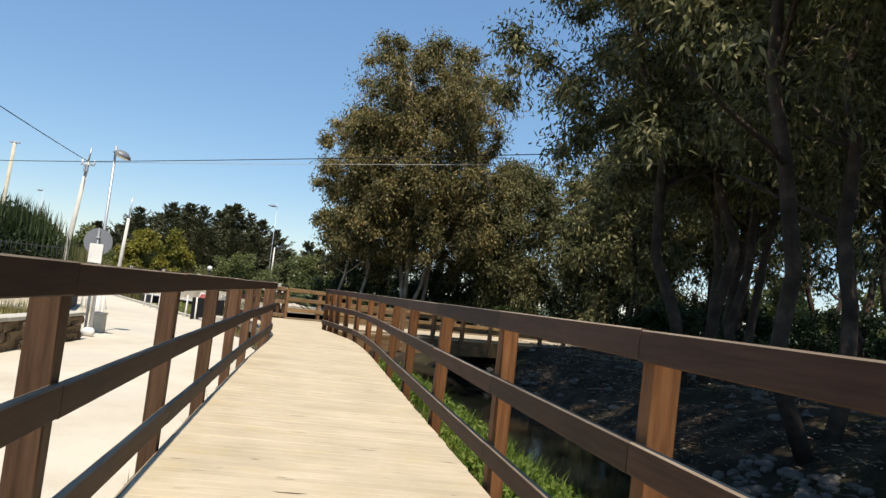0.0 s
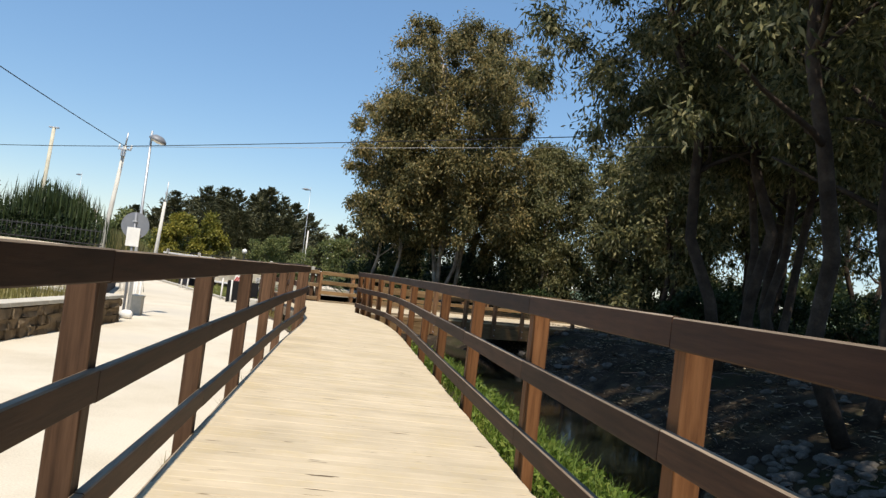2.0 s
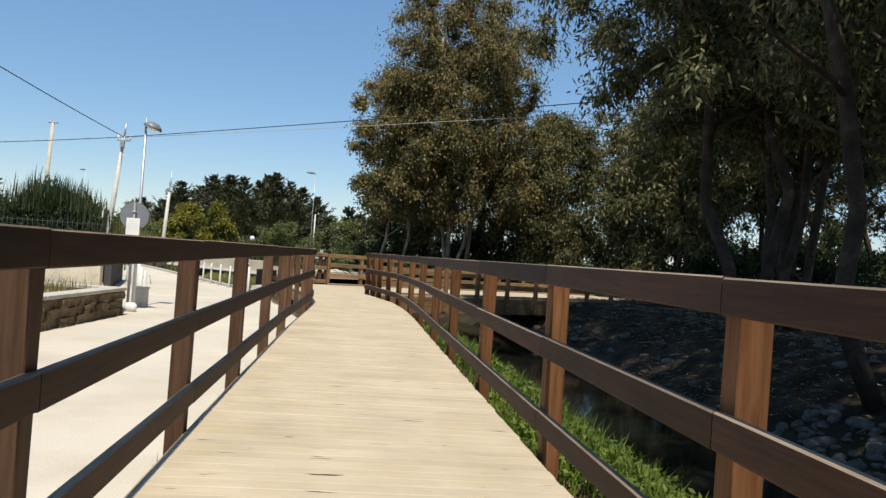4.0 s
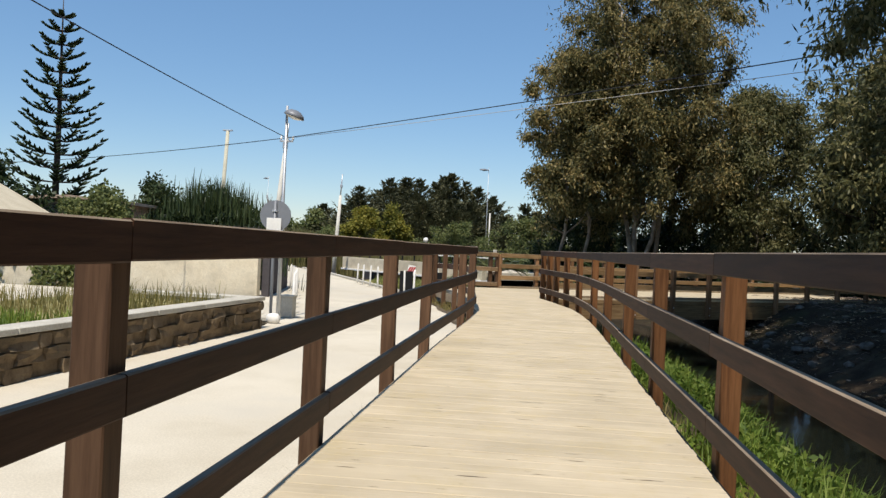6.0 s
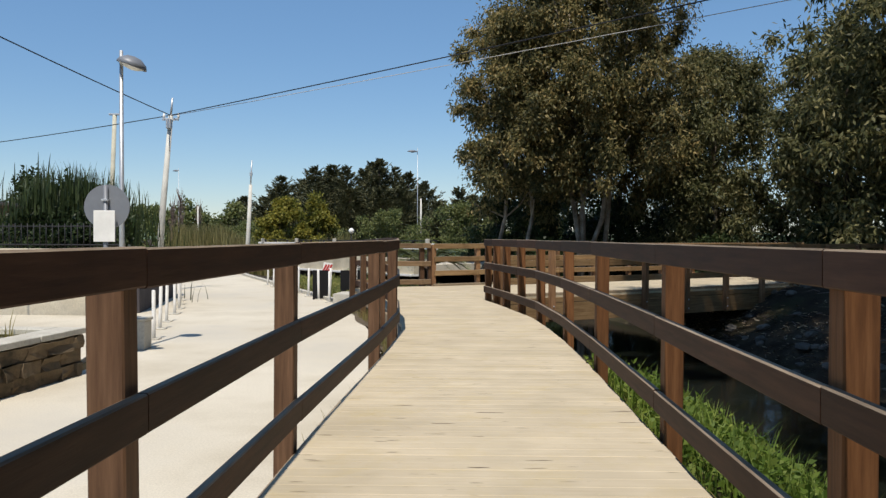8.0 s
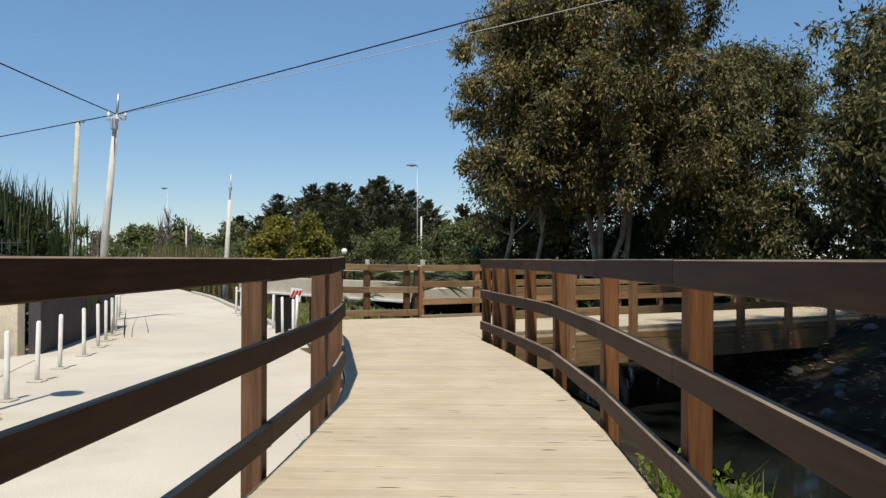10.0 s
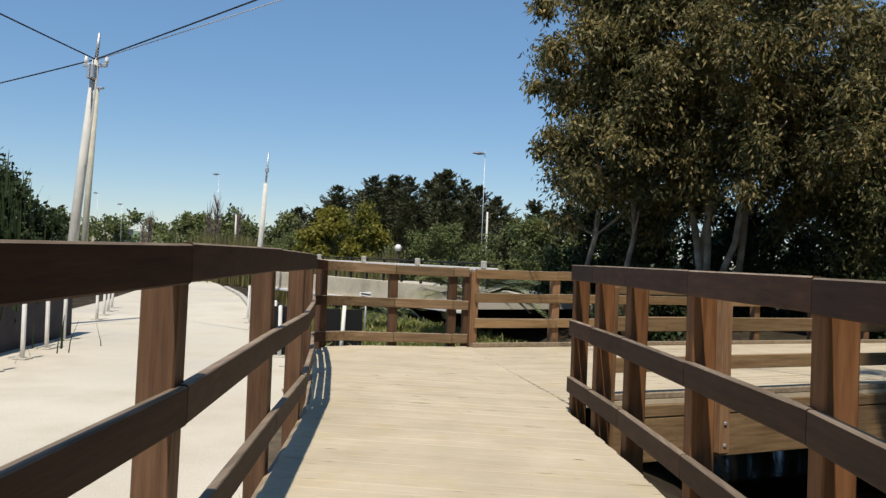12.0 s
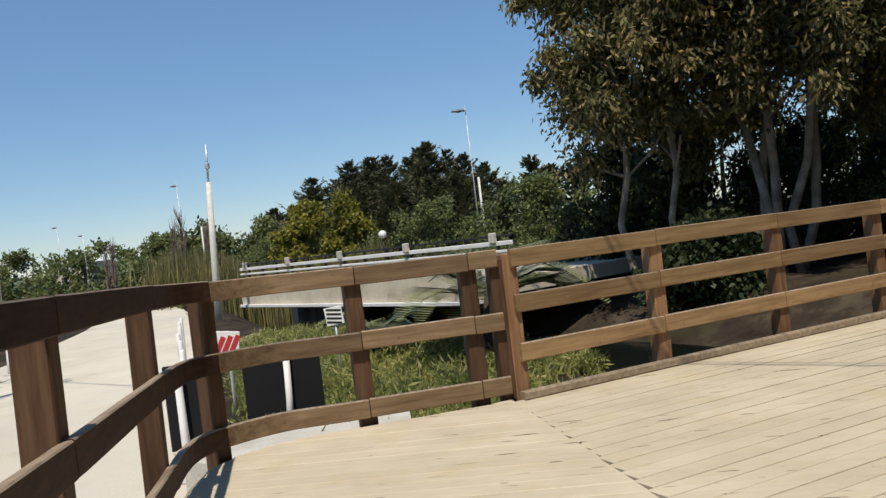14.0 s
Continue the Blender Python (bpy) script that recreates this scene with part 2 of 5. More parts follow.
def quads_mesh(name, pts, mat):
    """pts: n x 4 x 3 corners."""
    n = len(pts)
    me = bpy.data.meshes.new(name)
    me.vertices.add(n * 4)
    me.vertices.foreach_set("co", np.ascontiguousarray(pts, np.float32).ravel())
    me.loops.add(n * 4)
    me.loops.foreach_set("vertex_index", np.arange(n * 4, dtype=np.int32))
    me.polygons.add(n)
    me.polygons.foreach_set("loop_start", np.arange(0, n * 4, 4, dtype=np.int32))
    me.materials.append(mat)
    me.update(calc_edges=True)
    return me


def from_bm(name, bm, mat, smooth=False):
    me = bpy.data.meshes.new(name)
    bm.normal_update()
    bm.to_mesh(me)
    bm.free()
    me.materials.append(mat)
    if smooth:
        for p in me.polygons:
            p.use_smooth = True
    return me


def part(name, me, parent, m=None, label=""):
    ob = new(name, me)
    ob.parent = parent
    if m is not None:
        ob.matrix_basis = m
    return tagged(ob, label)


def thing(name, at, label, category, group="", kind="", me=None):
    ob = new(name, me)
    ob.location = at
    return tagged(ob, label, category, group, kind)


def box_bm(sx, sy, sz, bevel=0.0, base=False):
    bm = bmesh.new()
    bmesh.ops.create_cube(bm, size=1)
    for v in bm.verts:
        v.co = Vector((v.co.x * sx, v.co.y * sy, (v.co.z + (0.5 if base else 0)) * sz))
    if bevel:
        bmesh.ops.bevel(bm, geom=list(bm.edges), offset=bevel, segments=1, affect="EDGES")
    return bm


def box_mesh(name, sx, sy, sz, mat, bevel=0.0, base=False):
    return from_bm(name, box_bm(sx, sy, sz, bevel, base), mat)


def tube(points, radii, sides=8):
    """Vertices and faces of a tube along points."""
    pts = [Vector(p) for p in points]
    verts, faces = [], []
    for i, p in enumerate(pts):
        d = (pts[min(i + 1, len(pts) - 1)] - pts[max(i - 1, 0)]).normalized()
        a = d.cross(Vector((0.0, 0.0, 1.0) if abs(d.z) < 0.9 else (1.0, 0.0, 0.0))).normalized()
        b = d.cross(a)
        for k in range(sides):
            w = 2 * math.pi * k / sides
            verts.append(p + (a * math.cos(w) + b * math.sin(w)) * radii[i])
    for i in range(len(pts) - 1):
        for k in range(sides):
            k2 = (k + 1) % sides
            faces.append((i * sides + k, i * sides + k2, (i + 1) * sides + k2, (i + 1) * sides + k))
    faces.append(tuple(range(sides))[::-1])
    faces.append(tuple((len(pts) - 1) * sides + k for k in range(sides)))
    return verts, faces


def tubes_mesh(name, many, mat, sides=6, smooth=True):
    V, F = [], []
    for points, radii in many:
        v, f = tube(points, radii, sides)
        o = len(V)
        V += v
        F += [tuple(i + o for i in q) for q in f]
    return mesh_of(name, V, F, mat, smooth)


def sweep(name, path, z0, z1, thick, mat, dz=(0.0, 0.0), lit_top=None):
    """A board on edge along a path in plan, its inner face on the path, its thickness to the left of the way; dz: rise
    at its two ends. A second material, if given, paints the top as sunlit.
    """
    P = [Vector((p[0], p[1], 0)) for p in path]
    V, F = [], []
    e = 0.006
    prof = [(0, z0 + e), (e, z0), (thick - e, z0), (thick, z0 + e), (thick, z1 - e), (thick - e, z1), (e, z1), (0, z1 - e)]
    n = len(prof)
    for i, p in enumerate(P):
        a = (P[i] - P[i - 1]).normalized() if i else (P[1] - P[0]).normalized()
        b = (P[i + 1] - P[i]).normalized() if i < len(P) - 1 else a
        d = (a + b).normalized()
        nrm = Vector((-d.y, d.x, 0)) / max(0.5, d.dot(a))
        rise = dz[0] + (dz[1] - dz[0]) * i / (len(P) - 1)
        for off, z in prof:
            V.append(p + nrm * off + Vector((0, 0, z + rise)))
    for i in range(len(P) - 1):
        for k in range(n):
            k2 = (k + 1) % n
            F.append((i * n + k, (i + 1) * n + k, (i + 1) * n + k2, i * n + k2))
    F.append(tuple(range(n)))
    F.append(tuple((len(P) - 1) * n + k for k in range(n))[::-1])
    me = mesh_of(name, V, F, mat)
    if lit_top is not None:
        me.materials.append(lit_top)
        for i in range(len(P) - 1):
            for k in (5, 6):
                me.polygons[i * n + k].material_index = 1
    return me


def along(path, dist):
    """Point and heading at a distance along a plan path."""
    for a, b in zip(path, path[1:]):
        a, b = Vector((*a, 0)), Vector((*b, 0))
        l = (b - a).length
        if dist <= l:
            return a + (b - a) * (dist / l), (b - a).normalized()
        dist -= l
    return b, (b - a).normalized()


def smooth_path(path, n=6):
    """Rounds a plan path by a Catmull-Rom curve."""
    P = [np.array(p, float) for p in path]
    P = [2 * P[0] - P[1]] + P + [2 * P[-1] - P[-2]]
    out = []
    for i in range(1, len(P) - 2):
        for k in range(n):
            t = k / n
            p0, p1, p2, p3 = P[i - 1:i + 3]
            out.append(tuple(0.5 * (2 * p1 + (p2 - p0) * t + (2 * p0 - 5 * p1 + 4 * p2 - p3) * t * t + (3 * p1 - p0 - 3 * p2 + p3) * t ** 3)))
    out.append(tuple(P[-2]))
    return out


def length_at_y(path, y):
    """Distance along a path at which it first reaches y."""
    s = 0
    for a, b in zip(path, path[1:]):
        l = math.dist(a, b)
        if a[1] <= y <= b[1]:
            return s + l * (y - a[1]) / (b[1] - a[1])
        s += l
    return s


# ---------- plan ----------
ROAD_Z = -0.45
LEFT_EDGE = smooth_path([(-0.70, -6), (-0.69, 5), (-0.65, 10), (-0.60, 14), (-0.50, 17.4), (-0.53, 19.6), (-0.92, 22.0), (-1.30, 24.1), (-1.66, 25.5), (-2.02, 26.8), (-2.29, 27.85), (-2.04, 28.42), (-1.55, 28.66), (-0.75, 28.97), (-0.50, 29.07)])
RIGHT_EDGE = smooth_path([(1.42, -6), (1.44, 5), (1.48, 12), (1.51, 16), (1.49, 18.4), (1.37, 20.7), (1.16, 22.1), (0.98, 23.2), (0.68, 24.7)])
BRIDGE_TURN = 32.5
BRIDGE_WAY = Vector((math.cos(radians(BRIDGE_TURN)), math.sin(radians(BRIDGE_TURN)), 0))
BRIDGE_FAR = (-0.47, 29.08)
BRIDGE_NEAR = (0.93, 25.05)
BRIDGE_LEN = 15.0
STREAM = smooth_path([(5.5, -60), (5.5, 0), (5.4, 16), (5.0, 23), (4.0, 28), (3.6, 32.5), (2.2, 36.5), (-1.5, 41.5), (-5.5, 47), (-9, 54), (-13, 64), (-20, 90)], 8)
STREAM_NP = np.array(STREAM)


def stream_offset(x, y):
    """Signed distance to the stream's middle: positive on its right bank."""
    best = np.full(np.shape(x), 1e9)
    sign = np.ones(np.shape(x))
    for a, b in zip(STREAM_NP[:-1], STREAM_NP[1:]):
        d = b - a
        t = np.clip(((x - a[0]) * d[0] + (y - a[1]) * d[1]) / (d @ d), 0, 1)
        dx, dy = x - a[0] - t * d[0], y - a[1] - t * d[1]
        r = np.hypot(dx, dy)
        s = np.where(d[0] * dy - d[1] * dx < 0, 1.0, -1.0)
        sign = np.where(r < best, s, sign)
        best = np.minimum(best, r)
    return best * sign


def smoothstep(a, b, v):
    t = np.clip((v - a) / (b - a), 0, 1)
    return t * t * (3 - 2 * t)


def ground_z(x, y):
    """Height of the ground sheet."""
    x, y = np.asarray(x, float), np.asarray(y, float)
    o = stream_offset(x, y)
    left = -1.75 + 1.27 * smoothstep(0.7, 3.6, -o)
    inland = 1 - smoothstep(32.5, 37.5, y)
    right = -1.75 + (1.27 + 0.48 * inland) * smoothstep(0.8, 5.0, o) + 0.35 * inland * smoothstep(6, 14, o)
    z = np.where(o < 0, left, right)
    z = z + 0.05 * np.sin(x * 1.7 + 0.6 * y) * np.cos(y * 1.3) * smoothstep(3.0, 6.0, np.abs(o)) * np.where(o > 0, 1.0, 0.25)
    return z - 0.03


# ---------- ground, road, water ----------
def grid_lines(fine0, fine1, step, reach):
    v = list(np.arange(fine0, fine1 + 1e-6, step))
    out, s = [], step
    a, b = fine0, fine1
    while b < reach:
        s *= 1.35
        a, b = a - s, b + s
        out += [a, b]
    return sorted(v + out)


gx, gy = grid_lines(-14, 16, 0.45, 2500), grid_lines(-4, 52, 0.5, 2500)
XX, YY = np.meshgrid(gx, gy)
ZZ = ground_z(XX, YY)
nx = len(gx)
gv = np.stack([XX.ravel(), YY.ravel(), ZZ.ravel()], 1)
gf = [(j * nx + i, j * nx + i + 1, (j + 1) * nx + i + 1, (j + 1) * nx + i) for j in range(len(gy) - 1) for i in range(nx - 1)]
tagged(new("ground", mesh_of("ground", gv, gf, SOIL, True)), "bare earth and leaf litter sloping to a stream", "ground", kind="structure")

water_v, water_f = [], []
for i, p in enumerate(STREAM):
    a, b = STREAM[max(i - 1, 0)], STREAM[min(i + 1, len(STREAM) - 1)]
    d = Vector((b[0] - a[0], b[1] - a[1], 0)).normalized()
    for s in (-1.75, 1.45):
        water_v.append((p[0] - d.y * s, p[1] + d.x * s, -1.38))
    if i:
        water_f.append((2 * i - 2, 2 * i - 1, 2 * i + 1, 2 * i))
tagged(new("water", mesh_of("water", water_v, water_f, WATER)), "dark still water in the narrow stream", "water", kind="structure")

ROAD_RIGHT = smooth_path([(-0.86, -60), (-0.86, 0), (-0.84, 18), (-0.98, 20.8), (-1.6, 24.2), (-2.5, 27.9), (-3.4, 30.6), (-4.8, 33.8), (-7.5, 40.2), (-11.9, 50), (-20, 64), (-42, 90)], 6)
ROAD_LEFT = smooth_path([(-6.2, -60), (-5.6, 0), (-4.9, 12), (-4.4, 18.8), (-5.7, 21.4), (-7.0, 25.8), (-8.7, 30.8), (-10.5, 35.3), (-12.8, 42.5), (-17, 53), (-25.5, 67), (-47, 93)], 6)


def ribbon(name, left, right, z0, z1, mat, across=6):
    V, F = [], []
    n = min(len(left), len(right))
    for i in range(n):
        for k in range(across + 1):
            t = k / across
            V.append((left[i][0] * (1 - t) + right[i][0] * t, left[i][1] * (1 - t) + right[i][1] * t, z1))
    w = across + 1
    for i in range(n - 1):
        for k in range(across):
            F.append((i * w + k, i * w + k + 1, (i + 1) * w + k + 1, (i + 1) * w + k))
    o = len(V)
    for i in range(n):
        V += [(*left[i], z0), (*right[i], z0)]
    for i in range(n - 1):
        F.append((i * w, (i + 1) * w, o + 2 * i + 2, o + 2 * i))
        F.append((i * w + across, o + 2 * i + 1, o + 2 * i + 3, (i + 1) * w + across))
    return mesh_of(name, V, F, mat)


tagged(new("road", ribbon("road", ROAD_LEFT, ROAD_RIGHT, -0.75, ROAD_Z, ROAD)), "pale dusty concrete lane curving away", "road", kind="structure")

# forecourt between the stone planter and the far fence
tagged(new("pavement", mesh_of("pavement", [(-30, 14, -0.44), (-5.15, 14, -0.44), (-4.6, 18.4, -0.44), (-5.2, 21.2, -0.44), (-6.4, 25.5, -0.44), (-30, 27, -0.44), (-30, 14, -0.7), (-5.15, 14, -0.7), (-4.6, 18.4, -0.7), (-5.2, 21.2, -0.7), (-6.4, 25.5, -0.7), (-30, 27, -0.7)],
    [(0, 1, 2, 3, 4, 5), (0, 6, 7, 1), (1, 7, 8, 2), (2, 8, 9, 3), (3, 9, 10, 4), (4, 10, 11, 5)], ROAD)), "pale concrete forecourt beside the lane", "pavement", kind="structure")


# ---------- railings ----------
POST = 0.115
post_mesh = box_mesh("post", POST, POST, 1.0, POST_Z, 0.006, True)
pale_post = box_mesh("post", POST, POST, 1.0, POST_X, 0.006, True)
red_post = box_mesh("post", POST, POST, 1.0, POST_RED, 0.006, True)
BOARD = 0.038
HEIGHTS = ((1.045, 1.17, "top_rail", 0.0), (0.60, 0.725, "middle_rail", 0.003), (0.145, 0.27, "bottom_rail", 0.005))


def cut(path, s0, s1):
    """The stretch of a plan path between two distances along it."""
    out, s = [tuple(along(path, s0)[0][:2])], 0
    for a, b in zip(path, path[1:]):
        s += math.dist(a, b)
        if s0 + 0.01 < s < s1 - 0.01:
            out.append(b)
    out.append(tuple(along(path, s1)[0][:2]))
    return out


def railing(label, path, stations, outward, heights=HEIGHTS, low=-0.45, mat=RAIL_Y, lean=0.012, seed=1, top=1.05, faded=99, post=None, drops=None):
    """Posts at distances along a path, boards on their inner side. outward: +1 where the outside is to the left of the
    way. faded: first stretch whose boards take the sunlit tone.
    """
    rnd = random.Random(seed)
    rail = thing("railing", (0, 0, 0), label, "railing", "boardwalk railings")
    drops = drops or [0.0] * len(stations)
    for s, fall in zip(stations, drops):
        p, d = along(path, s)
        n = Vector((-d.y, d.x, 0)) * outward
        c = p + n * (BOARD + POST / 2 + 0.001)
        m = pose(c.x, c.y, low, rnd.uniform(-1, 1) * lean * 57, rnd.uniform(-1, 1) * lean * 57, math.degrees(math.atan2(d.y, d.x)) + rnd.uniform(-2, 2))
        part("post", post or post_mesh, rail, m @ Matrix.Diagonal((1, 1, top - low - fall + rnd.uniform(0.05, 0.09), 1)))
    for z0, z1, name, proud in heights:
        for k, (a, b) in enumerate(zip(stations, stations[1:])):
            jog = rnd.uniform(-0.004, 0.004)
            piece = cut(path, a + 0.004, b - 0.004)
            if k < faded - 2:
                piece = [piece[0], piece[-1]]
            if proud:
                n = along(path, (a + b) / 2)[1]
                piece = [(p[0] + n.y * proud * outward, p[1] - n.x * proud * outward) for p in piece]
            ends = (-drops[k], -drops[k + 1])
            if outward < 0:
                piece, ends = piece[::-1], ends[::-1]
            part(name, sweep(name, piece, z0 + jog, z1 + jog, BOARD + proud, RAIL_SUNLIT if k >= faded else mat, ends, WORN_LIT), rail)
    return rail


total_left = sum(math.dist(a, b) for a, b in zip(LEFT_EDGE, LEFT_EDGE[1:]))
total_right = sum(math.dist(a, b) for a, b in zip(RIGHT_EDGE, RIGHT_EDGE[1:]))
LEFT_Y = [-4.6, -2.1, 0.65, 3.33, 6.03, 8.46, 10.88, 13.14, 16.95, 18.75, 20.26, 22.25, 23.77, 25.6, 27.15]
left_s = [length_at_y(LEFT_EDGE, y) for y in LEFT_Y]
far_s = [length_at_y(LEFT_EDGE, 27.84) + d for d in (0.30, 1.30, 2.10)] + [total_left - 0.01]
RIGHT_Y = [-5.4, -3.3, -1.2, 0.85, 3.25, 5.73, 8.49, 11.07, 13.5, 16.25, 18.48, 20.72, 22.0, 23.2, 23.95, 24.6]
right_s = [length_at_y(RIGHT_EDGE, y) for y in RIGHT_Y]
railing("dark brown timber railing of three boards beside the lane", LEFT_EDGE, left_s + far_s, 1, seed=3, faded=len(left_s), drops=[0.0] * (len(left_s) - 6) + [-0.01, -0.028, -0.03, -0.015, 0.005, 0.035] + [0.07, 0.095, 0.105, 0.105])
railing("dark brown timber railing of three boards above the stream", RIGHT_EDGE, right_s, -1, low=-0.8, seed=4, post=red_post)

far_line = [BRIDGE_FAR, (BRIDGE_FAR[0] + BRIDGE_WAY.x * BRIDGE_LEN, BRIDGE_FAR[1] + BRIDGE_WAY.y * BRIDGE_LEN)]
near_line = [BRIDGE_NEAR, (BRIDGE_NEAR[0] + BRIDGE_WAY.x * BRIDGE_LEN, BRIDGE_NEAR[1] + BRIDGE_WAY.y * BRIDGE_LEN)]
BRIDGE_HEIGHTS = ((0.93, 1.06, "top_rail", 0.0), (0.605, 0.735, "middle_rail", 0.0), (0.255, 0.385, "bottom_rail", 0.0))
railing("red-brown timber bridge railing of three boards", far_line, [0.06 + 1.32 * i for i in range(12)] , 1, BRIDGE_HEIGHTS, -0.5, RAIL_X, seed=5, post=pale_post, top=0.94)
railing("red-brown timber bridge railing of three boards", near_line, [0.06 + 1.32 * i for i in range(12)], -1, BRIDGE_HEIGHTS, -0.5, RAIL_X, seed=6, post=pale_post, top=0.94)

# ---------- bridge beams and kerb ----------
beams = thing("bridge_frame", (0, 0, 0), "timber side beams and kerbs carrying the bridge deck", "bridge")
for (x, y), side in ((BRIDGE_FAR, 1), (BRIDGE_NEAR, -1)):
    line = [(x, y), (x + BRIDGE_WAY.x * BRIDGE_LEN, y + BRIDGE_WAY.y * BRIDGE_LEN)]
    a = line if side > 0 else line[::-1]
    part("side_beam", sweep("side_beam", a, -0.55, -0.16, 0.035, RAIL_X), beams)
    part("side_beam", sweep("side_beam", a, -0.15, -0.045, 0.04, RAIL_X), beams)
    inner = [(p[0] + BRIDGE_WAY.y * 0.09 * side, p[1] - BRIDGE_WAY.x * 0.09 * side) for p in a]
    part("kerb", sweep("kerb", inner, 0.002, 0.055, 0.08, DECK_EDGE), beams)
bolt = from_bm("bolt", box_bm(0.03, 0.03, 0.02, 0.004), STEEL)
for i in range(6):
    p = Vector((*BRIDGE_NEAR, 0)) + BRIDGE_WAY * (0.06 + 1.32 * i) + Vector((BRIDGE_WAY.y, -BRIDGE_WAY.x, 0)) * 0.155
    for z in (-0.22, -0.42):
        part("bolt", bolt, beams, pose(p.x, p.y, z, 90, 0, BRIDGE_TURN))

# boardwalk edge beams under the planks
edge = thing("boardwalk_frame", (0, 0, 0), "weathered timber joists carrying the boardwalk", "boardwalk frame")
part("joist", sweep("joist", cut(LEFT_EDGE, 0, total_left - 0.05), -0.24, -0.042, 0.045, DECK_EDGE), edge)
part("joist", sweep("joist", RIGHT_EDGE[::-1], -0.24, -0.042, 0.045, DECK_EDGE), edge)
part("joist", sweep("joist", [(0.4, -6), (0.4, 26.6)], -0.24, -0.042, 0.06, DECK_EDGE), edge)

# ---------- low planter wall of squared stone ----------
WALL_A, WALL_B = Vector((-5.45, 2.0, 0)), Vector((-4.28, 18.3, 0))
wall_way = (WALL_B - WALL_A).normalized()
wall_in = Vector((-wall_way.y, wall_way.x, 0))
wall_len = (WALL_B - WALL_A).length
planter = thing("planter_wall", (0, 0, 0), "low wall of rough brown stone blocks with pale coping", "stone wall", kind="structure")


def wall_pose(s, z, off=0.0):
    p = WALL_A + wall_way * s + wall_in * off
    return pose(p.x, p.y, z, 0, 0, math.degrees(math.atan2(wall_way.y, wall_way.x)))


part("core", box_mesh("core", wall_len, 0.24, 0.5, WALLSTONE), planter, wall_pose(wall_len / 2, ROAD_Z + 0.24, 0.15))
rnd = random.Random(8)
block_meshes = []
for k in range(8):
    bm = box_bm(1, 1, 1)
    bmesh.ops.subdivide_edges(bm, edges=list(bm.edges), cuts=1, use_grid_fill=True)
    for v in bm.verts:
        v.co += Vector((rnd.uniform(-0.06, 0.06), rnd.uniform(-0.32, 0.32), rnd.uniform(-0.09, 0.09)))
    block_meshes.append(from_bm("stone_block", bm, WALLSTONE))
for row in range(3):
    s = rnd.uniform(4.5, 4.7)
    while s < wall_len - 0.1:
        l = min(rnd.uniform(0.24, 0.52), wall_len - s)
        if rnd.random() > 0.05:
            part("stone_block", block_meshes[rnd.randrange(8)], planter, wall_pose(s + l / 2, ROAD_Z + 0.08 + 0.16 * row + rnd.uniform(-0.006, 0.006), 0.02 + rnd.uniform(-0.012, 0.012)) @ Matrix.Diagonal((l - 0.014, 0.10, 0.15, 1)))
        s += l
for i in range(int(wall_len / 1.4) + 1):
    l = min(1.4, wall_len - i * 1.4)
    if l > 0.1:
        part("coping", box_mesh("coping", l - 0.012, 0.34, 0.07, CAPSTONE, 0.008), planter, wall_pose(i * 1.4 + l / 2, ROAD_Z + 0.53, 0.13))
end = box_mesh("coping", 0.3, 3.2, 0.07, CAPSTONE, 0.008)
part("coping", end, planter, wall_pose(wall_len - 0.15, ROAD_Z + 0.53, 1.92))
part("end_wall", box_mesh("end_wall", 0.22, 3.2, 0.5, TANWALL, 0.01), planter, wall_pose(wall_len - 0.15, ROAD_Z + 0.24, 1.92))
bed = [WALL_A + wall_in * 0.25, WALL_B + wall_in * 0.25 - wall_way * 0.2, WALL_B + wall_in * 3.4 - wall_way * 0.2, WALL_A + wall_in * 3.4]
part("soil_bed", mesh_of("soil_bed", [(v.x, v.y, ROAD_Z + 0.43) for v in bed] + [(v.x, v.y, ROAD_Z - 0.3) for v in bed], [(0, 1, 2, 3), (0, 4, 5, 1), (1, 5, 6, 2), (2, 6, 7, 3), (3, 7, 4, 0)], STRAW), planter)


# ---------- blades, leaves, crowns ----------
def blades(name, roots, h0, h1, w, mat, seed, lean=0.35, up=None):
    """Two-piece bent blades at n x 3 roots."""
    r = np.random.RandomState(seed)
    n = len(roots)
    a = r.uniform(0, 2 * np.pi, n)
    side = np.stack([np.cos(a), np.sin(a), np.zeros(n)], 1)
    h = r.uniform(h0, h1, n)
    tip = np.stack([-np.sin(a), np.cos(a), np.zeros(n)], 1) * (h * r.uniform(0.05, lean, n))[:, None]
    ww = (w * r.uniform(0.6, 1.3, n))[:, None]
    zup = np.array([0, 0, 1.0])
    mid = roots + tip * 0.3 + zup * (h * 0.6)[:, None]
    top = roots + tip + zup * h[:, None]
    q1 = np.stack([roots - side * ww, roots + side * ww, mid + side * ww * 0.7, mid - side * ww * 0.7], 1)
    q2 = np.stack([mid - side * ww * 0.7, mid + side * ww * 0.7, top + side * ww * 0.1, top - side * ww * 0.1], 1)
    q = np.empty((n * 2, 4, 3))
    q[0::2], q[1::2] = q1, q2
    return quads_mesh(name, q, mat)


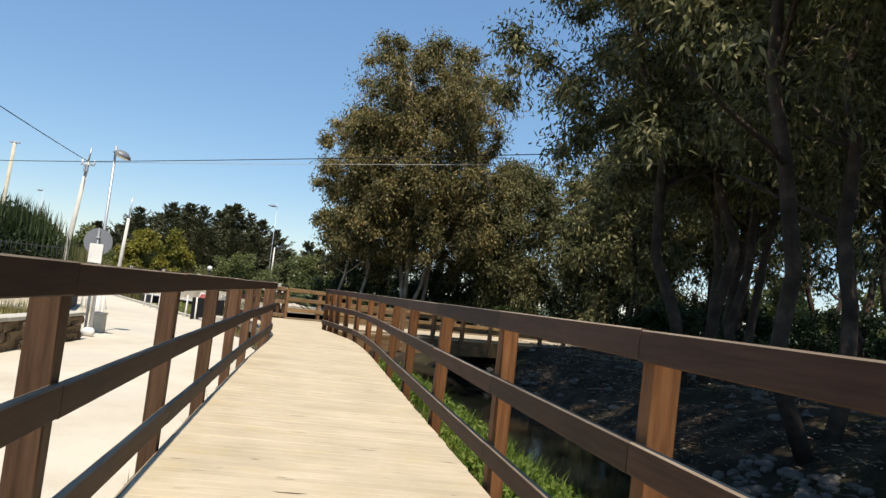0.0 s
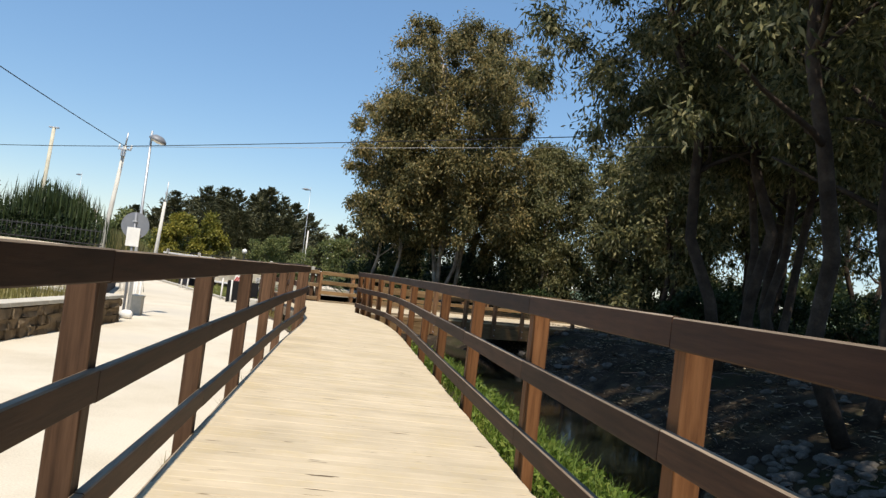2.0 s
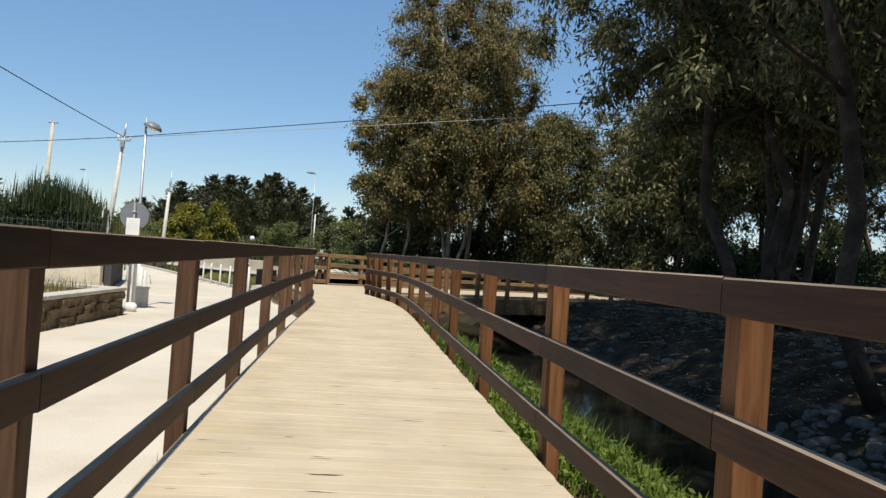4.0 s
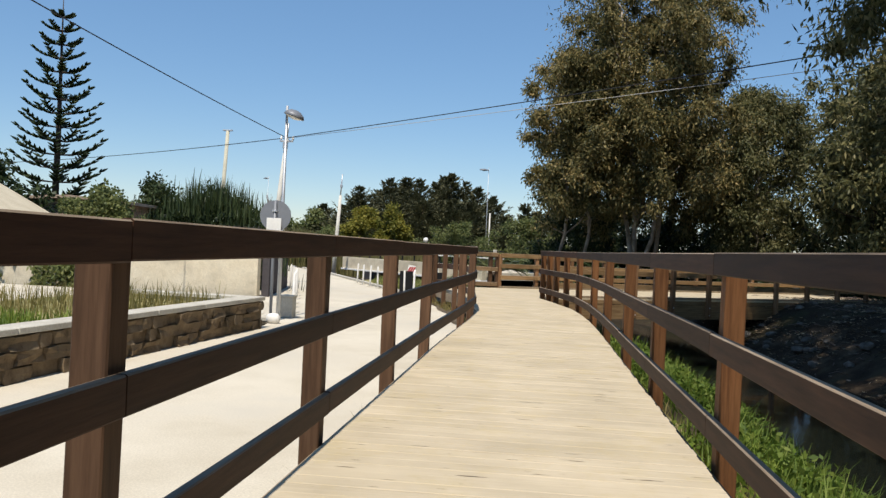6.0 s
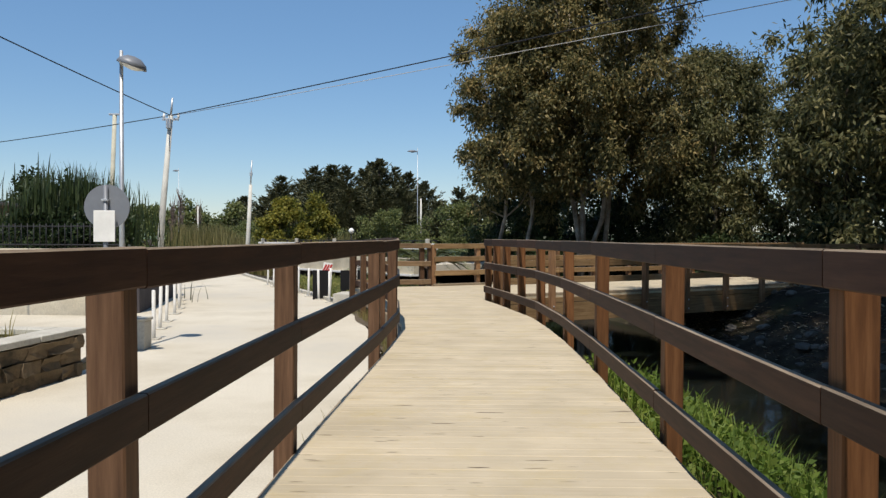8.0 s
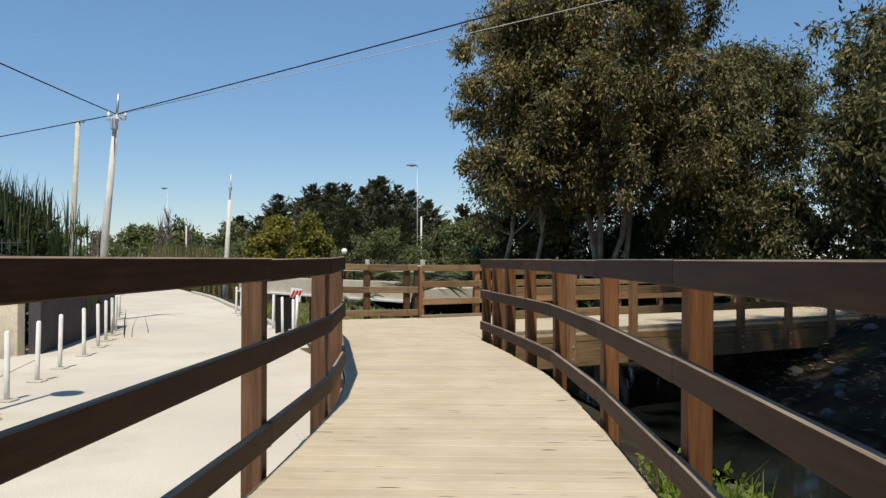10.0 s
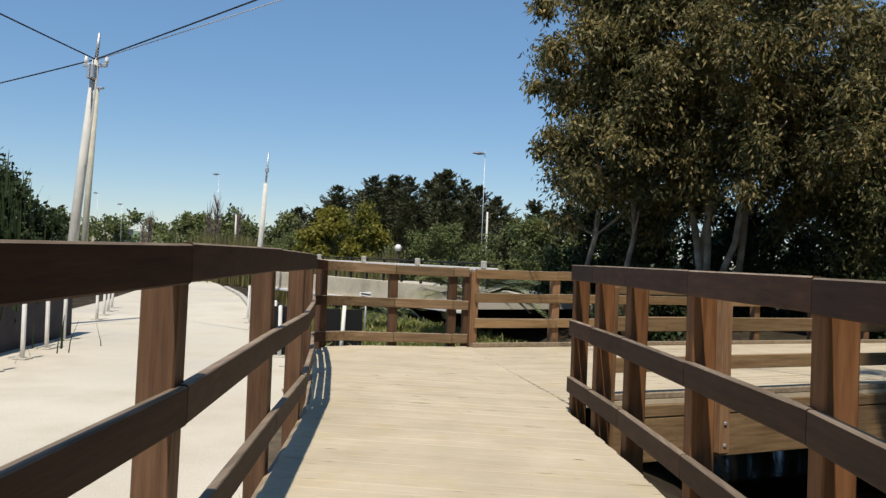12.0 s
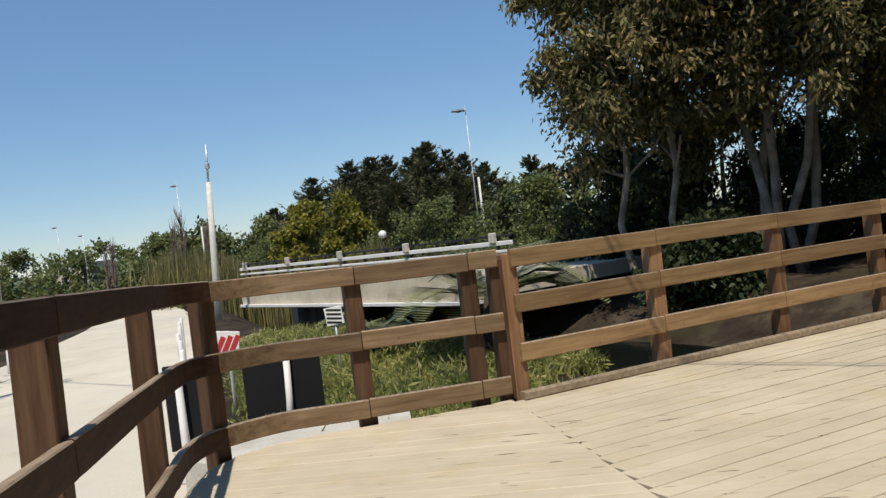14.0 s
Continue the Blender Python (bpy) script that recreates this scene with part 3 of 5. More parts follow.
def leaves(centres, radii, count, length, width, mat, name, seed, droop=0.6, shell=0.55):
    """Leaves round clump centres, more of them near each clump's skin."""
    r = np.random.RandomState(seed)
    k = r.randint(0, len(centres), count)
    d = r.normal(size=(count, 3))
    d /= np.linalg.norm(d, axis=1)[:, None]
    rad = radii[k] * (shell + (1 - shell) * r.uniform(0, 1, count)) * r.uniform(0.5, 1.1, count)
    if shell < 0.2:
        rad = radii[k] * np.clip(np.abs(r.normal(0, 0.62, count)), 0, 1.15)
    p = centres[k] + d * rad[:, None] * np.array([1, 1, 0.9])
    way = r.normal(size=(count, 3)) * (1 - droop) + np.array([0, 0, -droop * 1.4]) + d * 0.35
    way /= np.linalg.norm(way, axis=1)[:, None]
    side = np.cross(way, r.normal(size=(count, 3)))
    side /= np.linalg.norm(side, axis=1)[:, None]
    L = (length * r.uniform(0.6, 1.35, count))[:, None]
    W = (width * r.uniform(0.6, 1.3, count))[:, None]
    q = np.stack([p, p + way * L * 0.45 + side * W, p + way * L, p + way * L * 0.45 - side * W], 1)
    return quads_mesh(name, q, mat)


def limb(start, end, r0, r1, rnd, bend=0.08, n=6):
    a, b = Vector(start), Vector(end)
    l = (b - a).length
    pts = []
    off = Vector((0, 0, 0))
    for i in range(n + 1):
        t = i / n
        if 0 < i < n:
            off = off * 0.6 + Vector((rnd.uniform(-1, 1), rnd.uniform(-1, 1), rnd.uniform(-0.5, 0.5))) * l * bend * 0.6
        pts.append(a.lerp(b, t) + off * (1 - t * 0.5 if i < n else 0.5))
    return pts, [r0 + (r1 - r0) * (i / n) for i in range(n + 1)]


def eucalyptus(label, x, y, height, spread, seed, n_leaves, mat, bark=PALEBARK, trunks=3, low=0.28, lean=(0, 0), leaf=(0.25, 0.034), clumps=150, clump_r=(0.45, 1.05), flat=0.7):
    rnd = random.Random(seed)
    r = np.random.RandomState(seed)
    z = float(ground_z(x, y)) - 0.15
    tree = thing("eucalyptus_tree", (x, y, z), label, "tree", "eucalyptus trees along the stream")
    wood_parts, tips = [], []
    for k in range(trunks):
        a = 2 * math.pi * k / trunks + rnd.uniform(0, 1)
        foot = Vector((math.cos(a), math.sin(a), 0)) * (0.3 if trunks > 1 else 0)
        head = Vector((math.cos(a) * spread * 0.33 + lean[0], math.sin(a) * spread * 0.33 + lean[1], height * rnd.uniform(0.72, 0.9)))
        pts, rad = limb(foot, head, (0.0135 if trunks > 2 or height < 12 else 0.017) * height ** 0.8, 0.05, rnd, 0.05, 9)
        wood_parts.append((pts, rad))
        for i in range(3, 10):
            for _ in range(2):
                a2 = rnd.uniform(0, 2 * math.pi)
                l = spread * rnd.uniform(0.25, 0.55) * (1.15 - 0.5 * i / 9)
                q = pts[i] + Vector((math.cos(a2) * l, math.sin(a2) * l, l * rnd.uniform(0.3, 1.0)))
                q.z = min(q.z, height * 0.97)
                wood_parts.append(limb(pts[i], q, rad[i] * 0.5, 0.02, rnd, 0.1, 5))
                tips.append(q)
    part("trunk", tubes_mesh("trunk", wood_parts, bark, 7), tree)
    c = []
    while len(c) < clumps:
        if rnd.random() < 0.45:
            t = rnd.choice(tips)
            p = np.array(t) + r.normal(size=3) * 0.6
        else:
            u = rnd.uniform(low, 1.0)
            prof = math.sin(math.pi * min(1, max(0.0, (u - low) / (1 - low)) * 0.84 + 0.13)) ** flat
            a = rnd.uniform(0, 2 * math.pi)
            rr = spread * prof * math.sqrt(rnd.uniform(0.1, 1.0)) * (0.8 + 0.25 * math.sin(3 * a + seed))
            p = np.array([math.cos(a) * rr + lean[0] * u, math.sin(a) * rr + lean[1] * u, height * u])
        c.append(p)
    c = np.array(c)
    rad = r.uniform(clump_r[0], clump_r[1], clumps)
    part("crown", leaves(c, rad, n_leaves, leaf[0], leaf[1], mat, "crown", seed, 0.48, 0.15), tree)
    return tree


# the grove ahead, whose outline stands against the sky
eucalyptus("tall eucalyptus with pale leaning trunks and rusty leaves", 5.33, 42.6, 14.9, 5.1, 11, 190000, EUCA_WARM, trunks=5, low=0.25, lean=(0.3, 0), leaf=(0.18, 0.035), clumps=400, clump_r=(0.4, 1.0), flat=0.34)
eucalyptus("eucalyptus with olive leaves and slim trunks", 10.61, 44.3, 9.8, 4.4, 12, 90000, EUCA, trunks=3, low=0.15, leaf=(0.19, 0.036), clumps=220, clump_r=(0.4, 1.1))
eucalyptus("young eucalyptus with low drooping olive leaves", 2.5, 42.4, 11.0, 3.0, 13, 70000, EUCA_WARM, trunks=2, low=0.37, leaf=(0.18, 0.035), clumps=150, clump_r=(0.35, 0.9), flat=0.3)
# the row on the far bank of the stream; the two below y = 10 are unseen, added to shade the bank
for i, (x, y, h, s, n, low) in enumerate([(9.9, 19.8, 17.5, 5.8, 80000, 0.31), (11.9, 21.8, 18, 5.4, 40000, 0.30), (13.8, 24.5, 18, 5.0, 32000, 0.30), (17.0, 21.5, 18, 5.5, 30000, 0.30),
                                     (13.9, 33.6, 12.5, 3.4, 24000, 0.05), (17.6, 33.0, 15, 4.8, 26000, 0.24), (20.5, 28.0, 17, 6.0, 26000, 0.28), (14.27, 39.5, 9.5, 3.4, 22000, 0.05),
                                     (8.9, 13.2, 17, 5.4, 40000, 0.34), (13.2, 13.0, 18, 6.0, 32000, 0.30), (8.9, 5.5, 16, 5.6, 13000, 0.36), (8.9, -3.0, 16, 5.6, 11000, 0.36), (24.5, 37, 16, 7.0, 22000, 0.26), (17.62, 44.0, 10, 5.5, 24000, 0.10)]):
    near = y < 23
    eucalyptus("tall shaded eucalyptus on the bank, its trunks coloured dark for shade", x, y, h, s, 36 if i == 0 else 20 + i, int(n * (2.15 if near else 1.4)), EUCA, BARK, trunks=3 if i % 2 else 2, low=low, clumps=380 if i == 0 else 240, clump_r=(0.35, 1.0), lean=(-1.7, 0) if i == 0 else (-1.1, 0) if x < 10 else (0, 0), flat=0.45 if i == 0 else 0.7, leaf=(0.36, 0.055) if y < 10 else (0.19, 0.029) if near else (0.26, 0.044))


# ---------- shrubs and far greenery ----------
def shrub(name, label, x, y, w, d, h, mat, seed, n, leaf=(0.25, 0.08), category="shrub", clumps=60, cr=(0.35, 0.8), droop=0.1, z=None, group=""):
    rnd = random.Random(seed)
    r = np.random.RandomState(seed)
    z = float(ground_z(x, y)) - 0.05 if z is None else z
    sh = thing(name, (x, y, z), label, category, group)
    c = []
    for _ in range(clumps):
        a, u = rnd.uniform(0, 2 * math.pi), rnd.random()
        prof = math.sqrt(max(0.05, 1 - u ** 2.2))
        rr = math.sqrt(rnd.uniform(0.0, 1.0)) * prof
        c.append((math.cos(a) * rr * w / 2, math.sin(a) * rr * d / 2, h * u * rnd.uniform(0.8, 1.0)))
    c = np.array(c)
    stems = [limb((rnd.uniform(-0.1, 0.1) * w, rnd.uniform(-0.1, 0.1) * d, 0), c[i] * 0.92, 0.015 * h + 0.01, 0.01, rnd, 0.08, 4) for i in range(0, clumps, 5)]
    part("stems", tubes_mesh("stems", stems, BARK, 5), sh)
    part("foliage", leaves(c, r.uniform(cr[0], cr[1], clumps), n, leaf[0], leaf[1], mat, "foliage", seed, droop), sh)
    return sh


def conifer(label, x, y, h, w, seed, n, mat=CONIFER, low=0.05, name="conifer_tree", peak=1.0, leaf=(0.36, 0.075)):
    rnd = random.Random(seed)
    r = np.random.RandomState(seed)
    z = float(ground_z(x, y)) - 0.1
    t = thing(name, (x, y, z), label, "tree", "dark conifers beyond the road")
    part("trunk", tubes_mesh("trunk", [([(0, 0, 0), (0.05, 0, h * 0.5), (0, 0, h * 0.97)], [0.028 * h, 0.018 * h, 0.02])], BARK, 7), t)
    q = []
    boughs = int(h * 40)
    for i in range(boughs):
        u = low + (1 - low) * rnd.random() ** 1.1
        a = rnd.uniform(0, 2 * math.pi)
        own = (w / 2 * (1 - u) ** peak + 0.15) * rnd.choice((0.5, 0.75, 0.9, 1.0, 1.25))
        rise, bow = rnd.uniform(0.15, 0.75), rnd.uniform(-0.2, 0.3)
        for _ in range(max(8, n // boughs)):
            f = rnd.uniform(0.05, 1.0) ** 0.6
            a2, turn = a + rnd.gauss(0, 0.12) * (1.3 - 0.8 * f), a + rnd.gauss(0, 0.5)
            p = Vector((math.cos(a2) * own * f, math.sin(a2) * own * f, min(h * 1.02, h * u + own * (rise * f + bow * f * f)) + rnd.uniform(-0.12, 0.06)))
            d = Vector((math.cos(turn), math.sin(turn), rnd.uniform(0.0, 0.9))) * rnd.uniform(0.2, 0.5) * (0.5 + 0.5 * (1 - u))
            s = Vector((-d.y, d.x, rnd.uniform(-0.4, 0.4))).normalized() * leaf[1] * rnd.uniform(0.6, 1.2)
            q.append([p - s, p + s, p + d + s * 0.15, p + d - s * 0.15])
    part("crown", quads_mesh("crown", np.array([[tuple(v) for v in f] for f in q]), mat), t)
    return t


# the clump of conifers beyond the road and the yellow mimosa in front of them
rnd = random.Random(5)
for i, (x, y, h, w) in enumerate([(-19.09, 89, 6.8, 6.0), (-17.28, 88, 7.8, 6.0), (-15.5, 90, 7.4, 6.0), (-14.08, 88, 8.6, 6.0), (-12.49, 89, 8.0, 6.0), (-11.08, 88, 8.8, 6.0), (-9.5, 90, 8.4, 6.0), (-7.88, 88, 9.2, 6.0), (-6.49, 89, 8.6, 6.0), (-5.08, 88, 7.8, 5.6), (-3.49, 89, 6.4, 5.0), (-22.45, 94, 5.8, 5.0), (-16.45, 85, 5.4, 5.5), (-13.25, 85, 6.0, 6.0), (-10.25, 85, 6.2, 6.0), (-7.25, 85, 6.4, 6.0), (-5.45, 85, 5.6, 5.5), (-18.32, 91, 7.6, 5.5), (-13.12, 91.5, 8.8, 5.5), (-8.92, 91.5, 9.0, 5.5)]):
    conifer("dark spreading cypress in a clump beyond the road", x, y, min(h, 8.4) + (0.8 if i % 3 == 1 else 0.1), w * 1.3, 50 + i, 9500, peak=0.8, leaf=(0.36, 0.06))
for i, (x, y, h, w) in enumerate([(-0.04, 62, 4.9, 1.3), (0.8, 63, 4.4, 1.2), (1.82, 61, 4.2, 1.6), (-1.53, 66, 4.2, 1.8), (4.06, 58, 5.4, 2.6), (5.67, 57, 6.2, 3.0)]):
    conifer("slim dark cypress against the sky", x, y, h, w, 80 + i, 3600, peak=0.5, leaf=(0.3, 0.07))
shrub("mimosa_bush", "rounded mimosa bush with yellow-green leaves", -12.86, 68.5, 4.6, 3.5, 6.3, YELLOW, 71, 12000, (0.22, 0.07), "bush", 60, (0.4, 0.8))
shrub("mimosa_bush", "low mimosa bush with yellow-green leaves", -10.36, 68.0, 3.4, 3.0, 5.2, YELLOW, 72, 8000, (0.22, 0.07), "bush", 45, (0.35, 0.7))
for i, (x, y, w, d, h) in enumerate([(-4.14, 58, 7, 3, 3.3), (0.08, 56, 7, 3, 3.7), (3.91, 53, 6, 4, 3.2), (-16.72, 74, 5, 4, 4.6), (8.05, 50, 6, 4, 3.6), (-15.13, 66, 3.2, 3, 3.0)]):
    shrub("hedge_shrub", "dense mid-green hedge shrub beyond the guard rail", x, y, w, d, h, HEDGE, 80 + i, 12000, (0.14, 0.045), "shrub", 80, (0.35, 0.65))
for i, (x, y, w, d, h) in enumerate([(-38.93, 92, 13, 6, 5.2), (-30.9, 90, 11, 5, 5.0), (-25.86, 86, 8, 4, 4.9), (-49.99, 98, 14, 6, 5.3), (-63.07, 105, 16, 6, 5.0), (-22.93, 92, 6, 4, 5.2), (-76.13, 110, 16, 8, 6.0), (-44.81, 82, 10, 5, 4.0)]):
    shrub("hedge_shrub", "green roadside scrub in the distance", x, y, w, d, h, HEDGE, 90 + i, 6000, (0.35, 0.11), "shrub", 60, (0.5, 1.1))

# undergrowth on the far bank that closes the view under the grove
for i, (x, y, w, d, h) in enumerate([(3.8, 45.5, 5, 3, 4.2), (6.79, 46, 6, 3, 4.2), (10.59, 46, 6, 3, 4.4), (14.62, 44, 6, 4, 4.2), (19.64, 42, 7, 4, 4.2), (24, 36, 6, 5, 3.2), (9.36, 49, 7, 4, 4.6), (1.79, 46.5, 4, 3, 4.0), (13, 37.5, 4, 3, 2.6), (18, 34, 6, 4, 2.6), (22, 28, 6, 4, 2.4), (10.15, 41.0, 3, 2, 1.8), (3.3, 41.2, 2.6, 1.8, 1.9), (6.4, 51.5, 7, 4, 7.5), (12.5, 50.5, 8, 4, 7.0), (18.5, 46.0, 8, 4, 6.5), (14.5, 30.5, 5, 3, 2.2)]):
    # the darkest leaves are used here to paint the grove's shade
    shrub("undergrowth", "undergrowth beneath the eucalyptus grove, in leaves coloured dark for shade", x, y, w, d, h, OLEANDER, 100 + i, 8000, (0.16, 0.05), "undergrowth", 60, (0.3, 0.65))
for i in range(9):
    x, y = 27 + i * 5.5, 44 - i * 3.5
    shrub("undergrowth", "distant dark green trees behind the bank", x, y, 9, 6, 5.2 + 0.9 * (i % 3), HEDGE, 120 + i, 8000, (0.35, 0.10), "undergrowth", 60, (0.6, 1.2))

# big spiky shrub beside the lane
bush = shrub("spiky_shrub", "large dark green shrub with upright spiky shoots", -9.6, 29.3, 4.3, 3.4, 2.9, OLEANDER, 131, 20000, (0.17, 0.03), "shrub", 110, (0.35, 0.65), -0.5, -0.45)
rs = np.random.RandomState(4)
ro = np.stack([rs.normal(0, 1.1, 1500), rs.normal(0, 0.8, 1500), 2.85 - 0.25 * rs.uniform(0, 3, 1500)], 1)
ro[:, 2] -= 0.28 * ro[:, 0] ** 2
part("shoot", blades("shoot", ro, 0.3, 0.85, 0.017, OLEANDER, 6, 0.3), bush)


# ---------- tall monkey-puzzle-like pine ----------
def tiered_pine(x, y, h):
    rnd = random.Random(9)
    t = thing("tiered_pine", (x, y, -0.45), "tall tiered pine with upswept feathery branches", "tree")
    part("trunk", tubes_mesh("trunk", [([(0, 0, 0), (0.05, 0, h * 0.5), (0, 0, h)], [0.24, 0.15, 0.02])], BARK, 8), t)
    many, tufts = [], []
    for i in range(17):
        u = 0.08 + 0.90 * i / 17
        reach = (1 - u) ** 0.8 * 3.3 + 0.25
        for k in range(6):
            a = 2 * math.pi * (k + 0.5 * (i % 2)) / 6 + rnd.uniform(-0.15, 0.15)
            l = reach * rnd.uniform(0.8, 1.1)
            pts = [Vector((math.cos(a) * l * f, math.sin(a) * l * f, h * u + l * (0.02 * f + 0.34 * f ** 3))) for f in (0, 0.35, 0.7, 1.0)]
            many.append((pts, [0.035, 0.03, 0.02, 0.01]))
            for f in (0.35, 0.5, 0.65, 0.8, 0.95):
                c = pts[0].lerp(pts[3], f)
                c.z = h * u + l * (0.02 * f + 0.34 * f ** 3)
                for s in (-1, 1, 0):
                    e = c + Vector((math.cos(a + s * 0.9), math.sin(a + s * 0.9), 0.5)) * (0.40 * reach / 3 + 0.12)
                    tufts.append(([c, c.lerp(e, 0.5), e], [0.045, 0.07, 0.015]))
    part("branches", tubes_mesh("branches", many, BARK, 4), t)
    part("needles", tubes_mesh("needles", tufts, OLEANDER, 4), t)


tiered_pine(-26.6, 48.6, 14.8)

# ---------- reeds and leafless poplars beyond ----------
rs = np.random.RandomState(12)
n = 9000
rx = rs.uniform(-18.1, -6.1, n)
ry = 58 + (-11.5 - rx) * 0.55 + rs.normal(0, 1.3, n)
roots = np.stack([rx, ry, ground_z(rx, ry)], 1)
tagged(new("reeds", blades("reeds", roots, 1.3, 2.7, 0.03, REED, 5, 0.25)), "dry straw-coloured reeds beyond the road", "reeds", kind="stuff")


def bare_poplar(x, y, h, seed):
    rnd = random.Random(seed)
    t = thing("bare_poplar", (x, y, float(ground_z(x, y)) - 0.05), "leafless slender poplar with upright twigs", "tree", "bare poplars")
    many = [([(0, 0, 0), (0.05, 0, h * 0.5), (0, 0.05, h)], [0.09, 0.05, 0.01])]
    for _ in range(90):
        z = h * rnd.uniform(0.12, 0.9)
        a = rnd.uniform(0, 6.28)
        l = h * rnd.uniform(0.12, 0.28)
        many.append(limb((0, 0, z), (math.cos(a) * l * 0.3, math.sin(a) * l * 0.3, z + l), 0.022, 0.008, rnd, 0.05, 3))
    part("twig", tubes_mesh("twig", many, TWIG, 4), t)


for i, (x, y, h) in enumerate([(-21.71, 72.5, 5.2), (-22.72, 73.5, 4.6), (-20.93, 74.5, 4.3), (-29.27, 78, 4.0), (-30.28, 79, 3.6)]):
    bare_poplar(x, y, h, 140 + i)


# ---------- poles, lamps, cables ----------
def pole(label, x, y, h, r0, r1, mat, lean=0.0, z=ROAD_Z, group="", thin=0.0):
    p = thing("utility_pole", (x, y, z), label, "pole", group)
    top = (lean * h, 0, h)
    part("shaft", tubes_mesh("shaft", [([(0, 0, -0.3), (lean * h * 0.5, 0, h * 0.5), top], [r0, (r0 + r1) / 2, r1])], mat, 12), p)
    if thin:
        part("mast", tubes_mesh("mast", [([top, (lean * (h + thin), 0, h + thin)], [0.035, 0.03])], STEEL, 8), p)
    return p


wire_pole = pole("white concrete utility pole carrying overhead cables", -9.12, 33.6, 5.35, 0.115, 0.07, POLE, 0.09, thin=0.55)
part("cross_arm", box_mesh("cross_arm", 0.5, 0.07, 0.07, STEEL, 0.008), wire_pole, pose(0.472, 0, 5.25))
part("bracket", box_mesh("bracket", 0.16, 0.14, 0.3, STEEL, 0.02), wire_pole, pose(0.46, -0.1, 5.1))
for dx in (-0.2, 0.02, 0.24):
    part("insulator", tubes_mesh("insulator", [([(dx + 0.472, 0, 5.28), (dx + 0.472, 0, 5.34), (dx + 0.472, 0, 5.44)], [0.03, 0.045, 0.02])], WHITE, 8), wire_pole)
back_pole = pole("yellowish timber pole with a small cap", -15.7, 45.5, 7.2, 0.12, 0.09, YELLOWPOLE, 0.04, -0.5)
part("cap", box_mesh("cap", 0.5, 0.16, 0.07, STEEL, 0.01), back_pole, pose(0.288, 0, 7.22))
mid_pole = pole("slim white concrete pole with a steel mast", -10.02, 47.6, 4.2, 0.12, 0.08, POLE, 0.05, -0.5, thin=1.15)
part("clamp", box_mesh("clamp", 0.12, 0.12, 0.18, STEEL, 0.02), mid_pole, pose(0.235, 0, 4.7))


def street_lamp(label, x, y, h, reach, way, z=ROAD_Z, head="disc", r=0.045, group="street lamps"):
    """A pole with a short arm, way: degrees of the arm in plan."""
    p = thing("street_lamp", (x, y, z), label, "street lamp", group)
    a = radians(way)
    ax, ay = math.cos(a), math.sin(a)
    part("pole", tubes_mesh("pole", [([(0, 0, -0.2), (0, 0, h * 0.4), (0, 0, h + 0.18)], [r * 1.3, r, r * 0.7])], STEEL, 10), p)
    tip = (ax * reach, ay * reach, h + 0.02)
    part("arm", tubes_mesh("arm", [([(0, 0, h - 0.05), (ax * reach * 0.5, ay * reach * 0.5, h + 0.03), tip], [r * 0.6, r * 0.5, r * 0.5])], STEEL, 8), p)
    if head == "disc":
        prof = [(0.0, 0.10), (0.10, 0.085), (0.19, 0.02), (0.215, -0.04), (0.20, -0.05)]
    else:
        prof = [(0.0, 0.06), (0.10, 0.05), (0.22, 0.01), (0.26, -0.03), (0.25, -0.05)]
    V, F = [], []
    for rr, zz in prof:
        for k in range(16):
            V.append((math.cos(k * math.pi / 8) * rr * (1.25 if head != "disc" else 1), math.sin(k * math.pi / 8) * rr * (0.7 if head != "disc" else 1), zz))
    for i in range(len(prof) - 1):
        for k in range(16):
            k2 = (k + 1) % 16
            F.append((i * 16 + k, i * 16 + k2, (i + 1) * 16 + k2, (i + 1) * 16 + k))
    shade = part("shade", mesh_of("shade", V, F, SIGNGREY, True), p, pose(tip[0] + ax * 0.04, tip[1] + ay * 0.04, tip[2] - 0.02, 0, 20 if head == "disc" else 0, way))
    cover = mesh_of("cover", [(v[0] * 0.9, v[1] * 0.9, -0.045 - 0.05 * (1 - min(1, (v[0] ** 2 + v[1] ** 2) / 0.04))) for v in V[:16 * len(prof)]], F, LAMPGLASS if head == "disc" else SIGNGREY, True)
    part("cover", cover, shade, None, "frosted pale cover" if head == "disc" else "")
    return p


street_lamp("galvanised street lamp with a grey dished head", -4.55, 20.1, 4.12, 0.12, 0, r=0.036)
FAR_LAMPS = [(-2.49, 58.0, 6.85, 180 + 25), (-22.73, 75.0, 7.1, 150), (-41.43, 92, 6.6, 160), (-36.88, 88, 5.4, 150)]
for x, y, h, w in FAR_LAMPS:
    street_lamp("tall pale street lamp beyond the road", x, y, h, 0.28, w, -0.5, "flat", 0.02)
pole("short pale post beyond the guard rail", -2.36, 59.4, 4.1, 0.06, 0.05, POLE, 0, -0.5)
pole("thin pale post at the roadside", -20.2, 72.0, 4.1, 0.06, 0.05, POLE, 0, -0.5)

ball = thing("globe_lamp", (-6.01, 54.8, -0.5), "small white globe lamp on a thin post", "lamp")
part("post", tubes_mesh("post", [([(0, 0, 0), (0, 0, 1.0), (0, 0, 1.95)], [0.03, 0.03, 0.03])], BLACK, 8), ball)
bm = bmesh.new()
bmesh.ops.create_uvsphere(bm, u_segments=14, v_segments=9, radius=0.16)
part("globe", from_bm("globe", bm, LAMPGLASS, True), ball, pose(0, 0, 2.08))


